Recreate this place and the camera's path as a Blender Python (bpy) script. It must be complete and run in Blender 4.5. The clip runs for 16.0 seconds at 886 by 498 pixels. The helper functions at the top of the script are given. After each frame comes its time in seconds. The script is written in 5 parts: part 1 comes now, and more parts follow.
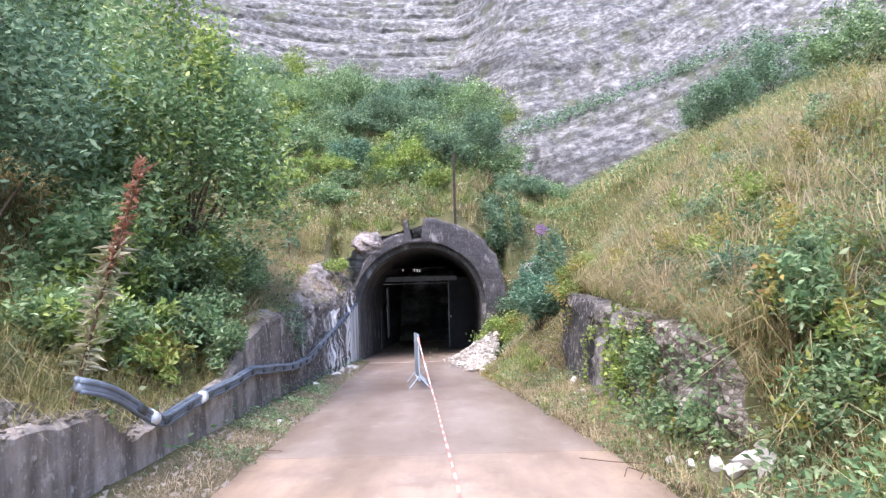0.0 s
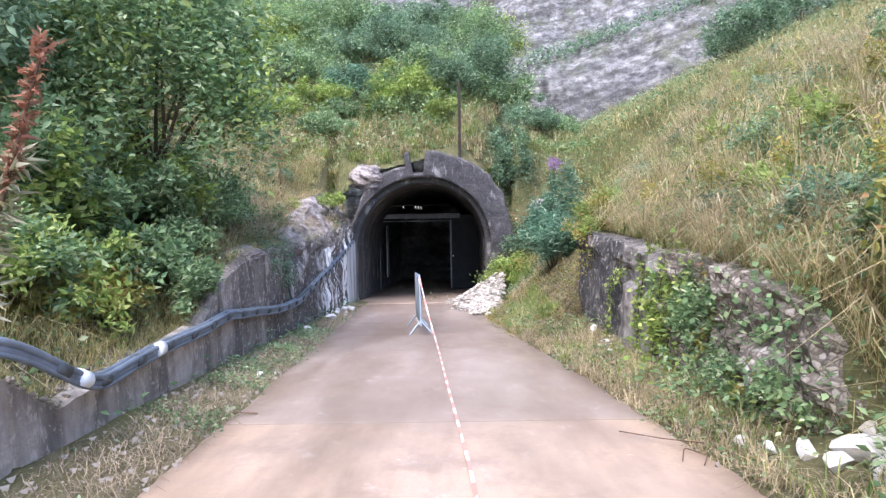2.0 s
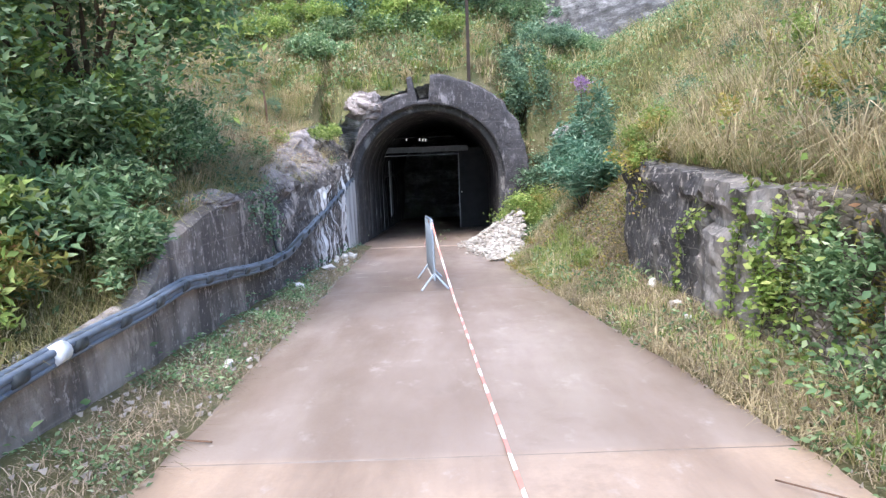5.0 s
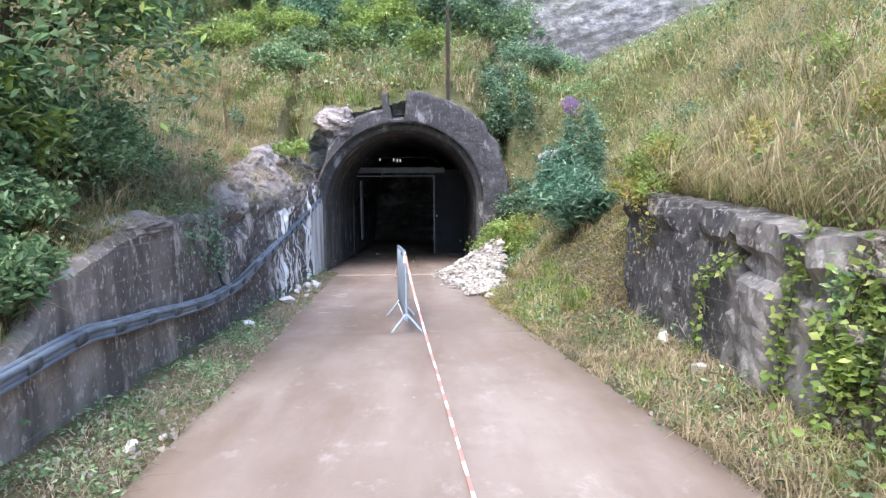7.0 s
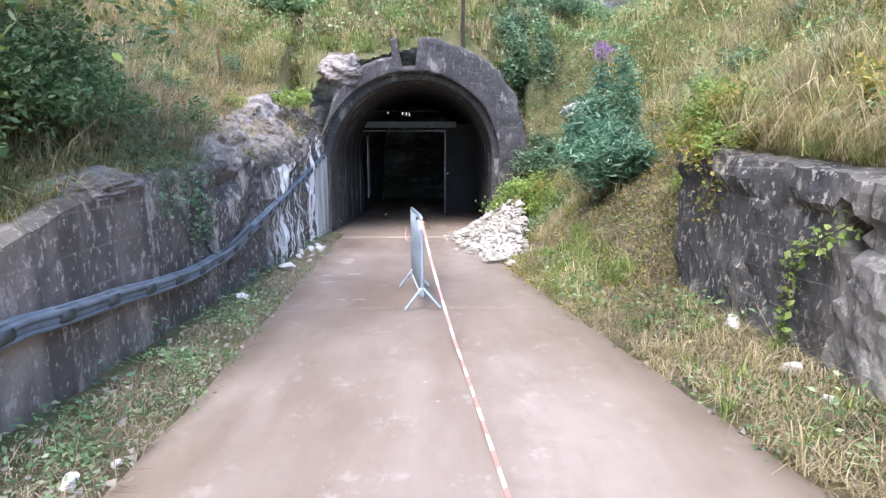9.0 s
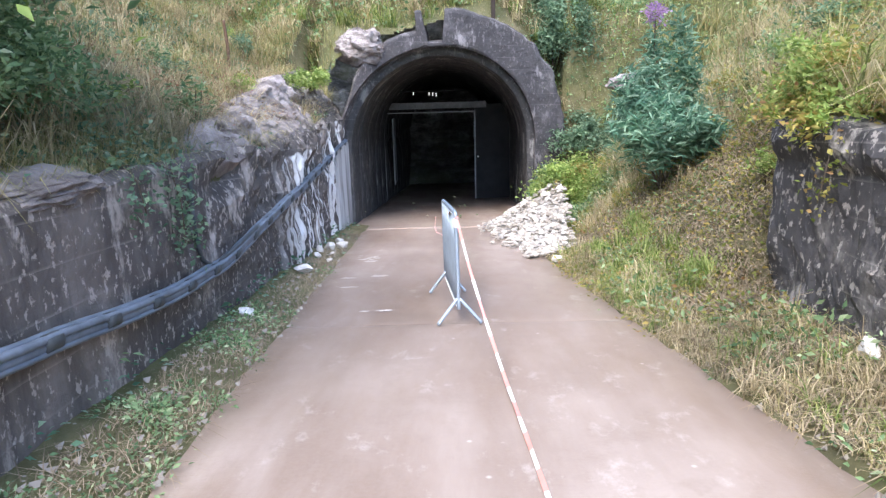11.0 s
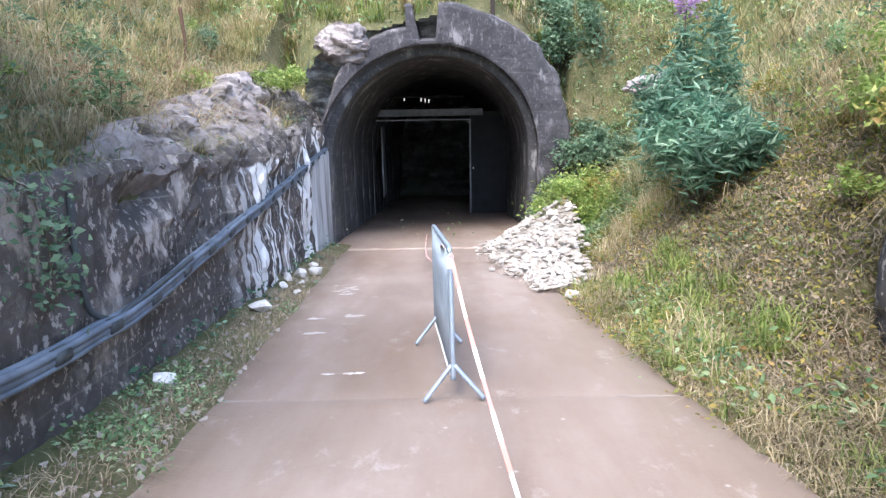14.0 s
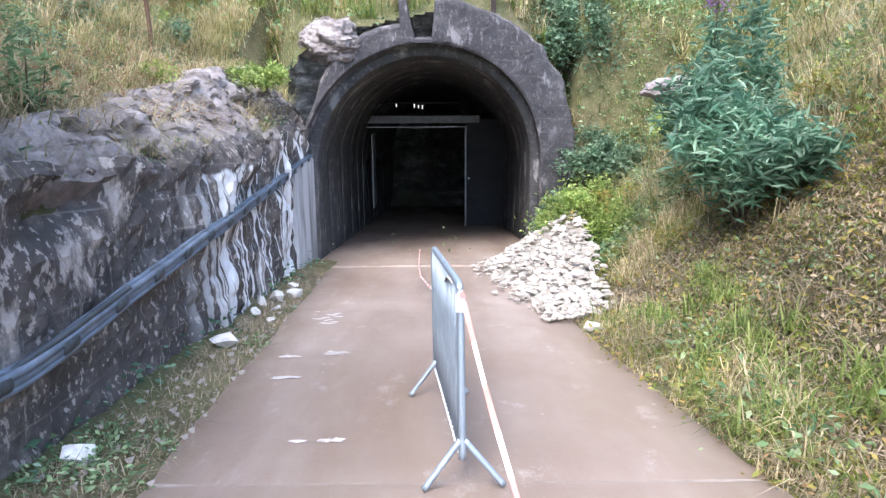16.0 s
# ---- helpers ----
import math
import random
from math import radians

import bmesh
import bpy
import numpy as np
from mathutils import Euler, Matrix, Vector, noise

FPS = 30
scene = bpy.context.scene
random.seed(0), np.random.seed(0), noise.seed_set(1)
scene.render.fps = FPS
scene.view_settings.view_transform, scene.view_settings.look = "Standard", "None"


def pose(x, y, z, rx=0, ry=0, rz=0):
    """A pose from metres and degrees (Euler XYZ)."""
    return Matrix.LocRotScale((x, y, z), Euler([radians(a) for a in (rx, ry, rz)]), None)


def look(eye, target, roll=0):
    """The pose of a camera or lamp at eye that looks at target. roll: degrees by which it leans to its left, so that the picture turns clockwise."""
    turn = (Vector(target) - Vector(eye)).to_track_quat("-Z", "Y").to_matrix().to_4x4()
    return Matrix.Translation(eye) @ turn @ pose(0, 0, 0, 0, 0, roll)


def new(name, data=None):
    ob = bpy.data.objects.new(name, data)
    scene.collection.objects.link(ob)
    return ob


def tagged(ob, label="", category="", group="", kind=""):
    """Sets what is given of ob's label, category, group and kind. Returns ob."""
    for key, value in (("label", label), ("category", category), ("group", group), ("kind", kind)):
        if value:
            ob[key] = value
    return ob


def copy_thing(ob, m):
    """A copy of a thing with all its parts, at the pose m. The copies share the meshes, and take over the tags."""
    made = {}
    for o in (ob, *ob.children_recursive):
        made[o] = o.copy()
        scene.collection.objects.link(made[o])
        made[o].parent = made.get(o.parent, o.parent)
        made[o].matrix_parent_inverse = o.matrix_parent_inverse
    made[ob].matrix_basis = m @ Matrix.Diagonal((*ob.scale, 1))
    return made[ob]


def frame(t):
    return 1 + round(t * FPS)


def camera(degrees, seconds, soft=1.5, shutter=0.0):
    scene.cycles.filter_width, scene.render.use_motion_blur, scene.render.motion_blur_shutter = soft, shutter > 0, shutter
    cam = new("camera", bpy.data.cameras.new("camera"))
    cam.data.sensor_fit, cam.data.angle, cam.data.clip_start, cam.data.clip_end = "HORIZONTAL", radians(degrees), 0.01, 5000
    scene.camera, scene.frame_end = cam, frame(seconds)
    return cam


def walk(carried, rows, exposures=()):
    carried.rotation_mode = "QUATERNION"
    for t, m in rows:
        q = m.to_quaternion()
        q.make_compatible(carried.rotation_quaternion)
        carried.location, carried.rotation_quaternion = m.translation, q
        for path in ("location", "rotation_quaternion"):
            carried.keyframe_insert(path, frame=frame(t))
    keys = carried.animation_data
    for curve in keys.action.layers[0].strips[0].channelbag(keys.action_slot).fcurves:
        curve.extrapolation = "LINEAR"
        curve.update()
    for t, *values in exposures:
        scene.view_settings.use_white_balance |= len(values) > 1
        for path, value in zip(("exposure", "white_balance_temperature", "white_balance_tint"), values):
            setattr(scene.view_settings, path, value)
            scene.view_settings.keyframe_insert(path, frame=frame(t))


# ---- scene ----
cam = camera(67.1, 16.0, soft=1.35)
METRES, EYE, TILT, LEAN, TURN = 11.0, 1.54, 0.0, 0.0, 0.1
ROWS = [
    (0.0, 0.0, 0.0, 0.0, -0.03, -1.18, 1.57),
    (0.5, -0.0017, 0.0323, -0.0064, 0.09, -2.88, 1.91),
    (1.0, -0.006, 0.0666, -0.0086, 0.62, -4.58, 2.38),
    (1.5, -0.0034, 0.099, -0.0137, 1.16, -5.33, 1.15),
    (2.0, -0.0081, 0.1327, -0.0161, 0.06, -6.36, 0.84),
    (2.5, -0.0126, 0.1587, -0.0176, 0.02, -6.25, 1.16),
    (3.0, -0.013, 0.1928, -0.0217, 2.68, -8.42, 2.19),
    (3.5, -0.011, 0.2272, -0.025, 1.29, -11.26, 2.94),
    (4.0, -0.0209, 0.2641, -0.0277, 0.14, -12.27, 2.93),
    (6.5, -0.0313, 0.4339, -0.0377, -0.08, -10.68, 0.69),
    (7.0, -0.0336, 0.4649, -0.0391, -1.99, -10.19, 0.19),
    (7.5, -0.0394, 0.4927, -0.0418, -3.97, -9.99, 0.52),
    (8.0, -0.0418, 0.5218, -0.0459, -2.26, -11.05, 0.8),
    (8.5, -0.041, 0.55, -0.0471, -0.68, -12.03, 0.23),
    (9.0, -0.0478, 0.5806, -0.0522, -1.43, -13.84, -0.14),
    (11.5, -0.0542, 0.7355, -0.0648, 0.91, -15.32, 1.85),
    (12.0, -0.0521, 0.762, -0.0658, 0.11, -14.44, 1.75),
    (12.5, -0.0563, 0.7902, -0.0698, -0.47, -14.55, 1.51),
    (13.0, -0.0541, 0.8205, -0.0742, 0.88, -14.61, 1.81),
    (13.5, -0.0492, 0.8478, -0.0777, 1.96, -15.28, 0.99),
    (14.0, -0.0546, 0.8742, -0.0832, 0.18, -14.46, 1.0),
    (14.5, -0.0563, 0.903, -0.0857, -0.24, -14.55, 0.83),
    (15.0, -0.0564, 0.9349, -0.0918, 1.58, -14.13, 0.27),
    (15.5, -0.0572, 0.9586, -0.0931, 0.52, -14.12, -0.48),
    (16.0, -0.0644, 0.9866, -0.0987, -0.55, -13.59, 0.3),
]
EXPOSURES = [(0.0, 2.5, 6450, 19), (4.0, 2.47, 6250, 13), (8.0, 2.53, 6300, 12), (16.0, 2.7, 6300, 12)]
walk(cam, [(t, pose(0, 0, EYE, TILT, LEAN, TURN) @ pose(METRES * x, METRES * y, METRES * z, 90 + pitch, roll, yaw)) for t, x, y, z, yaw, pitch, roll in ROWS], EXPOSURES)

# ---- world and sun: an overcast day ----
SUN_EL, SUN_AZ = radians(58), radians(200)
world = bpy.data.worlds.new("overcast_sky")
scene.world = world
world.use_nodes = True
wn = world.node_tree
sky = wn.nodes.new("ShaderNodeTexSky")
sky.sky_type = "NISHITA"
sky.sun_disc = False
sky.sun_elevation, sky.sun_rotation = SUN_EL, SUN_AZ
sky.air_density, sky.dust_density, sky.ozone_density = 1.0, 1.5, 1.0
wn.links.new(sky.outputs[0], wn.nodes["Background"].inputs[0])
wn.nodes["Background"].inputs[1].default_value = 0.15
sun = new("sun", bpy.data.lights.new("sun", "SUN"))
sun.data.energy, sun.data.angle, sun.data.color = 0.9, radians(40), (1.0, 0.96, 0.91)
sun.matrix_world = look((0, 0, 0), (-math.sin(SUN_AZ) * math.cos(SUN_EL), -math.cos(SUN_AZ) * math.cos(SUN_EL), -math.sin(SUN_EL)))


# ---- materials ----
class Mat:
    """A small node-material writer."""

    def __init__(self, name, rough=0.9, metal=0.0):
        self.m = bpy.data.materials.new(name)
        self.m.use_nodes = True
        self.t = self.m.node_tree
        self.b = self.t.nodes["Principled BSDF"]
        self.b.inputs["Roughness"].default_value = rough
        self.b.inputs["Metallic"].default_value = metal
        self.b.inputs["Specular IOR Level"].default_value = 0.3
        self.co = self.t.nodes.new("ShaderNodeNewGeometry").outputs["Position"]

    def node(self, kind, **ins):
        n = self.t.nodes.new(kind)
        for k, v in ins.items():
            self.put(n, k.replace("_", " "), v)
        return n

    def put(self, n, key, v):
        s = n.inputs[key] if not isinstance(key, int) else n.inputs[key]
        if isinstance(v, bpy.types.NodeSocket):
            self.t.links.new(v, s)
        else:
            s.default_value = v

    def scaled(self, v):
        n = self.t.nodes.new("ShaderNodeMapping")
        self.t.links.new(self.co, n.inputs[0])
        n.inputs["Scale"].default_value = v
        return n.outputs[0]

    def noise(self, scale, detail=5, rough=0.6, stretch=None):
        n = self.node("ShaderNodeTexNoise", Scale=scale, Detail=detail, Roughness=rough)
        self.put(n, "Vector", self.scaled(stretch) if stretch else self.co)
        return n.outputs[0]

    def voronoi(self, scale, stretch=None, edge=False, color=False):
        n = self.node("ShaderNodeTexVoronoi", Scale=scale)
        if edge:
            n.feature = "DISTANCE_TO_EDGE"
        self.put(n, "Vector", self.scaled(stretch) if stretch else self.co)
        return n.outputs[1] if color else n.outputs[0]

    def ramp(self, fac, *stops):
        n = self.t.nodes.new("ShaderNodeValToRGB")
        while len(n.color_ramp.elements) < len(stops):
            n.color_ramp.elements.new(0.5)
        for e, (p, c) in zip(n.color_ramp.elements, stops):
            e.position = p
            e.color = (c, c, c, 1) if isinstance(c, (int, float)) else (*c, 1)
        self.t.links.new(fac, n.inputs[0])
        return n.outputs[0]

    def mix(self, fac, a, b, how="MIX"):
        n = self.t.nodes.new("ShaderNodeMix")
        n.data_type, n.blend_type = "RGBA", how
        for s, v in ((n.inputs[0], fac), (n.inputs[6], a), (n.inputs[7], b)):
            if isinstance(v, bpy.types.NodeSocket):
                self.t.links.new(v, s)
            elif isinstance(v, (int, float)):
                s.default_value = v
            else:
                s.default_value = (*v, 1)
        return n.outputs[2]

    def maths(self, how, a, b=0.0):
        n = self.t.nodes.new("ShaderNodeMath")
        n.operation = how
        for s, v in ((n.inputs[0], a), (n.inputs[1], b)):
            if isinstance(v, bpy.types.NodeSocket):
                self.t.links.new(v, s)
            else:
                s.default_value = v
        return n.outputs[0]

    def axis(self, i):
        n = self.t.nodes.new("ShaderNodeSeparateXYZ")
        self.t.links.new(self.co, n.inputs[0])
        return n.outputs[i]

    def random_piece(self):
        return self.t.nodes.new("ShaderNodeObjectInfo").outputs["Random"]

    def random_island(self):
        return self.t.nodes.new("ShaderNodeNewGeometry").outputs["Random Per Island"]

    def colour(self, c):
        self.put(self.b, "Base Color", c if isinstance(c, bpy.types.NodeSocket) else (*c, 1))
        return self

    def rough(self, r):
        self.put(self.b, "Roughness", r)
        return self

    def bump(self, h, strength=0.5, distance=0.02):
        n = self.node("ShaderNodeBump", Strength=strength, Distance=distance, Height=h)
        self.t.links.new(n.outputs[0], self.b.inputs["Normal"])
        return self


def leafy(name, *stops, rough=0.6, through_light=0.48):
    """Foliage: each leaf or blade its own tone, a little light through it."""
    k = Mat(name, rough)
    tone = k.ramp(k.random_island(), *stops)
    patch = k.ramp(k.noise(1.1, 4), (0.3, 0.62), (0.7, 1.35))
    tone = k.mix(1.0, tone, patch, "MULTIPLY")
    k.colour(tone)
    tr = k.node("ShaderNodeBsdfTranslucent", Color=tone)
    mx = k.node("ShaderNodeMixShader", Fac=through_light)
    k.t.links.new(k.b.outputs[0], mx.inputs[1])
    k.t.links.new(tr.outputs[0], mx.inputs[2])
    k.t.links.new(mx.outputs[0], k.t.nodes["Material Output"].inputs[0])
    return k.m


def make_concrete_road():
    k = Mat("road_concrete", 0.55)
    big = k.ramp(k.noise(0.35, 4), (0.3, (0.235, 0.178, 0.142)), (0.55, (0.3, 0.24, 0.2)), (0.75, (0.37, 0.305, 0.265)))
    # rusty ochre wash on the uphill slab
    up = k.node("ShaderNodeMapRange", Value=k.axis(1))
    up.inputs[1].default_value, up.inputs[2].default_value, up.inputs[3].default_value, up.inputs[4].default_value = 7.38, 7.5, 0.75, 0.0
    c = k.mix(k.maths("MULTIPLY", up.outputs[0], k.ramp(k.noise(0.7, 4), (0.3, 0.35), (0.6, 1.0))), big, (0.47, 0.335, 0.235))
    # dark damp streaks along the walk and wet edge dirt
    damp = k.ramp(k.noise(1.0, 6, 0.65, (1.1, 0.22, 1)), (0.4, 0.0), (0.64, 0.85))
    c = k.mix(damp, c, (0.19, 0.135, 0.1))
    c = k.mix(k.ramp(k.noise(2.2, 8, 0.72), (0.52, 0.0), (0.66, 0.5)), c, (0.2, 0.15, 0.118))
    c = k.mix(k.ramp(k.noise(3.1, 8, 0.75, (1, 0.6, 1)), (0.58, 0.0), (0.68, 0.45)), c, (0.46, 0.4, 0.36))
    c = k.mix(k.ramp(k.noise(30, 3), (0.35, 0.25), (0.6, 0.0)), c, (0.25, 0.2, 0.165))
    c = k.mix(k.ramp(k.voronoi(2.3), (0.0, 0.55), (0.05, 0.0)), c, (0.62, 0.57, 0.53))
    k.colour(c)
    k.rough(k.ramp(k.noise(0.8, 4, 0.6, (1, 0.4, 1)), (0.35, 0.3), (0.7, 0.62)))
    k.bump(k.noise(60, 4), 0.25, 0.006)
    return k.m


def make_wall(name, light, mid, dark, white, white_from=99.0, grime_from=9.0, grime_over=4.5, fleck=0.75):
    """Old cast concrete with black growth, pale runs and, past white_from, limewash drips."""
    k = Mat(name, 0.9)
    base = k.ramp(k.noise(1.6, 6, 0.65), (0.3, mid), (0.65, light))
    runs = k.ramp(k.noise(2.4, 5, 0.6, (1, 1, 0.16)), (0.4, 0.0), (0.62, 0.75))
    c = k.mix(runs, base, dark)
    far = k.node("ShaderNodeMapRange", Value=k.axis(1))
    far.inputs[1].default_value, far.inputs[2].default_value = grime_from, grime_from + grime_over
    grime = k.maths("MULTIPLY", far.outputs[0], k.ramp(k.noise(1.3, 7, 0.75), (0.3, 0.1), (0.48, 0.88)))
    c = k.mix(grime, c, dark)
    lines = k.maths("FRACT", k.maths("MULTIPLY", k.maths("ADD", k.axis(2), k.maths("MULTIPLY", k.axis(1), 0.1)), 3.4))
    c = k.mix(k.maths("MULTIPLY", k.ramp(lines, (0.0, 0.35), (0.07, 0.0)), k.ramp(k.noise(0.9, 3), (0.45, 0.0), (0.6, 1.0))), c, light)
    pale = k.ramp(k.noise(1.7, 7, 0.7, (1, 1, 0.45)), (0.57, 0.0), (0.63, 0.8))
    c = k.mix(pale, c, light)
    spots = k.ramp(k.noise(14, 5, 0.65, (1, 1, 0.75)), (0.57, 0.0), (0.61, fleck))
    c = k.mix(spots, c, light)
    zone = k.node("ShaderNodeMapRange", Value=k.axis(1))
    zone.inputs[1].default_value, zone.inputs[2].default_value = white_from, white_from + 1.2
    drips = k.maths("MULTIPLY", zone.outputs[0], k.ramp(k.noise(2.4, 4, 0.5, (0.5, 2.2, 0.06)), (0.51, 0.0), (0.54, 1.0)))
    low = k.ramp(k.maths("ADD", k.axis(2), k.maths("MULTIPLY", k.noise(1.5, 3), 0.8)), (0.0, 1.0), (0.05, 0.0))
    low = k.maths("MULTIPLY", drips, low)
    c = k.mix(low, c, white)
    k.colour(c)
    k.bump(k.mix(0.4, k.noise(14, 7, 0.7), k.noise(4, 5, 0.7)), 0.9, 0.05)
    return k.m


def make_rock(name, a, b, c3):
    k = Mat(name, 0.95)
    base = k.ramp(k.noise(2.2, 7, 0.7), (0.3, a), (0.5, b), (0.72, c3))
    c = k.mix(k.ramp(k.noise(3.0, 7, 0.75, (0.7, 0.7, 3.2)), (0.56, 0.0), (0.66, 0.85)), base, a)
    k.colour(c)
    k.bump(k.noise(11, 8, 0.75), 0.9, 0.06)
    return k.m


def make_cliff():
    k = Mat("chalk_cliff", 0.95)
    x2 = k.maths("POWER", k.maths("ABSOLUTE", k.maths("ADD", k.axis(0), 2.0)), 2.0)
    bed = k.maths("SUBTRACT", k.axis(2), k.maths("MULTIPLY", x2, 0.011))
    cv3 = k.node("ShaderNodeCombineXYZ", X=k.maths("MULTIPLY", k.axis(0), 0.12), Y=k.maths("MULTIPLY", k.axis(1), 0.12), Z=bed)
    beds = k.node("ShaderNodeTexNoise", Vector=cv3.outputs[0], Scale=0.55, Detail=5, Roughness=0.6).outputs[0]
    thin = k.node("ShaderNodeTexNoise", Vector=cv3.outputs[0], Scale=2.6, Detail=6, Roughness=0.7).outputs[0]
    tone = k.ramp(k.noise(1.5, 7, 0.72, (1, 1, 1.3)), (0.36, (0.065, 0.065, 0.067)), (0.5, (0.175, 0.173, 0.173)), (0.64, (0.35, 0.346, 0.346)))
    c = k.mix(1.0, tone, k.ramp(beds, (0.38, (0.62, 0.62, 0.64)), (0.56, (1.1, 1.09, 1.08))), "MULTIPLY")
    c = k.mix(k.ramp(thin, (0.36, 0.8), (0.5, 0.0)), c, (0.065, 0.065, 0.06))
    c = k.mix(k.ramp(k.noise(0.3, 6, 0.7), (0.52, 0.0), (0.62, 0.7)), c, (0.09, 0.1, 0.055))
    k.colour(c)
    k.bump(k.mix(0.5, thin, k.noise(2.2, 8, 0.75)), 1.0, 0.4)
    return k.m


def make_soil():
    k = Mat("bank_soil", 1.0)
    c = k.ramp(k.noise(1.7, 7, 0.7), (0.3, (0.075, 0.07, 0.035)), (0.5, (0.14, 0.12, 0.06)), (0.7, (0.25, 0.21, 0.12)))
    c = k.mix(k.ramp(k.noise(0.5, 4), (0.4, 0.0), (0.65, 0.7)), c, (0.1, 0.12, 0.045))
    c = k.mix(k.ramp(k.voronoi(14), (0.1, 0.8), (0.2, 0.0)), c, (0.42, 0.38, 0.32))
    k.colour(c)
    k.bump(k.noise(12, 8, 0.75), 1.0, 0.06)
    return k.m


def plain(name, c, rough=0.6, metal=0.0, vary=0.25, scale=8.0, bump=0.1):
    k = Mat(name, rough, metal)
    f = k.ramp(k.noise(scale, 5), (0.3, 1 - vary), (0.7, 1 + vary))
    k.colour(k.mix(1.0, c, f, "MULTIPLY"))
    k.bump(k.noise(scale * 6, 4), bump, 0.004)
    return k.m


def make_stone(name, lo, mid, hi):
    k = Mat(name, 0.9)
    tone = k.ramp(k.random_piece(), (0.0, lo), (0.4, mid), (1.0, hi))
    k.colour(k.mix(k.ramp(k.noise(9, 5), (0.45, 0.0), (0.7, 0.6)), tone, (0.33, 0.29, 0.24)))
    k.bump(k.noise(30, 5), 0.5, 0.01)
    return k.m


ROAD = make_concrete_road()
WALL = make_wall("retaining_concrete", (0.44, 0.385, 0.345), (0.23, 0.19, 0.16), (0.062, 0.054, 0.05), (0.74, 0.72, 0.7), 16.9)
BLOCKM = make_wall("block_concrete", (0.4, 0.37, 0.34), (0.2, 0.18, 0.165), (0.045, 0.044, 0.048), (0.5, 0.48, 0.46), 99.0, 10.6, 0.7)
PORTALM = make_wall("portal_concrete", (0.27, 0.25, 0.255), (0.14, 0.13, 0.135), (0.05, 0.047, 0.05), (0.6, 0.6, 0.6), fleck=0.25)
LINING = make_wall("lining_concrete", (0.27, 0.26, 0.25), (0.16, 0.155, 0.15), (0.045, 0.045, 0.047), (0.5, 0.5, 0.5), fleck=0.3)
ROCK = make_rock("pale_rock", (0.09, 0.072, 0.066), (0.27, 0.235, 0.225), (0.52, 0.47, 0.46))
k = Mat("conglomerate", 0.95)
peb = k.node("ShaderNodeRGBToBW", Color=k.voronoi(16, (1, 1, 1.2), color=True)).outputs[0]
cc3 = k.ramp(peb, (0.2, (0.13, 0.11, 0.095)), (0.55, (0.24, 0.21, 0.185)), (0.85, (0.42, 0.385, 0.35)))
cc3 = k.mix(k.ramp(k.voronoi(16, (1, 1, 1.2), edge=True), (0.0, 0.9), (0.12, 0.0)), cc3, (0.1, 0.085, 0.07))
k.colour(k.mix(k.ramp(k.noise(1.6, 6, 0.7), (0.45, 0.0), (0.65, 0.8)), cc3, (0.1, 0.09, 0.07)))
k.bump(k.mix(0.5, k.voronoi(16, (1, 1, 1.2), edge=True), k.noise(9, 6, 0.7)), 1.0, 0.05)
CONGLO = k.m
CLIFF = make_cliff()
SOIL = make_soil()
STONE = make_stone("chalk_rubble", (0.2, 0.175, 0.145), (0.37, 0.34, 0.3), (0.58, 0.55, 0.51))
STONE_W = make_stone("white_chalk", (0.5, 0.48, 0.44), (0.6, 0.58, 0.55), (0.72, 0.71, 0.69))
STEEL = plain("galvanised_steel", (0.34, 0.4, 0.46), 0.5, 0.55, 0.15, 6)
DARKSTEEL = plain("dark_painted_steel", (0.07, 0.08, 0.085), 0.55, 0.3)
POSTSTEEL = plain("grey_door_steel", (0.24, 0.25, 0.26), 0.5, 0.3)
RUST = plain("rusty_iron", (0.045, 0.035, 0.03), 0.9, 0.2)
CABLE = plain("blue_grey_cable_sheath", (0.13, 0.155, 0.19), 0.45, 0.0, 0.3, 5)
BAND = plain("white_cable_tie_tape", (0.72, 0.74, 0.75), 0.5)
TAPE_W = plain("white_tape_plastic", (0.66, 0.6, 0.57), 0.4, 0.0, 0.05)
TAPE_R = plain("faded_red_tape_plastic", (0.62, 0.24, 0.2), 0.4, 0.0, 0.1)
PLASTIC = plain("white_porcelain", (0.8, 0.8, 0.78), 0.25, 0.0, 0.05)
BARK = plain("bark", (0.09, 0.07, 0.05), 0.95, 0.0, 0.4, 20, 0.6)
TWIG = plain("dry_twig", (0.13, 0.08, 0.055), 0.95)
PAINT = plain("worn_white_paint", (0.52, 0.47, 0.43), 0.7, 0.0, 0.2, 20)
DOORM = plain("near_black_tunnel_fill", (0.022, 0.024, 0.026), 0.8, 0.0, 0.3, 2)
GRASS_G = leafy("green_grass", (0.0, (0.092, 0.154, 0.034)), (0.5, (0.200, 0.262, 0.069)), (1.0, (0.370, 0.400, 0.139)))
GRASS_M = leafy("mixed_grass", (0.0, (0.12, 0.145, 0.045)), (0.4, (0.28, 0.275, 0.105)), (0.75, (0.45, 0.385, 0.19)), (1.0, (0.6, 0.51, 0.3)))
GRASS_D = leafy("dry_grass", (0.0, (0.22, 0.175, 0.1)), (0.5, (0.42, 0.345, 0.2)), (1.0, (0.66, 0.56, 0.36)))
LITTER = leafy("dead_litter", (0.0, (0.12, 0.095, 0.065)), (0.5, (0.26, 0.205, 0.135)), (1.0, (0.45, 0.37, 0.26)), rough=0.9, through_light=0.2)
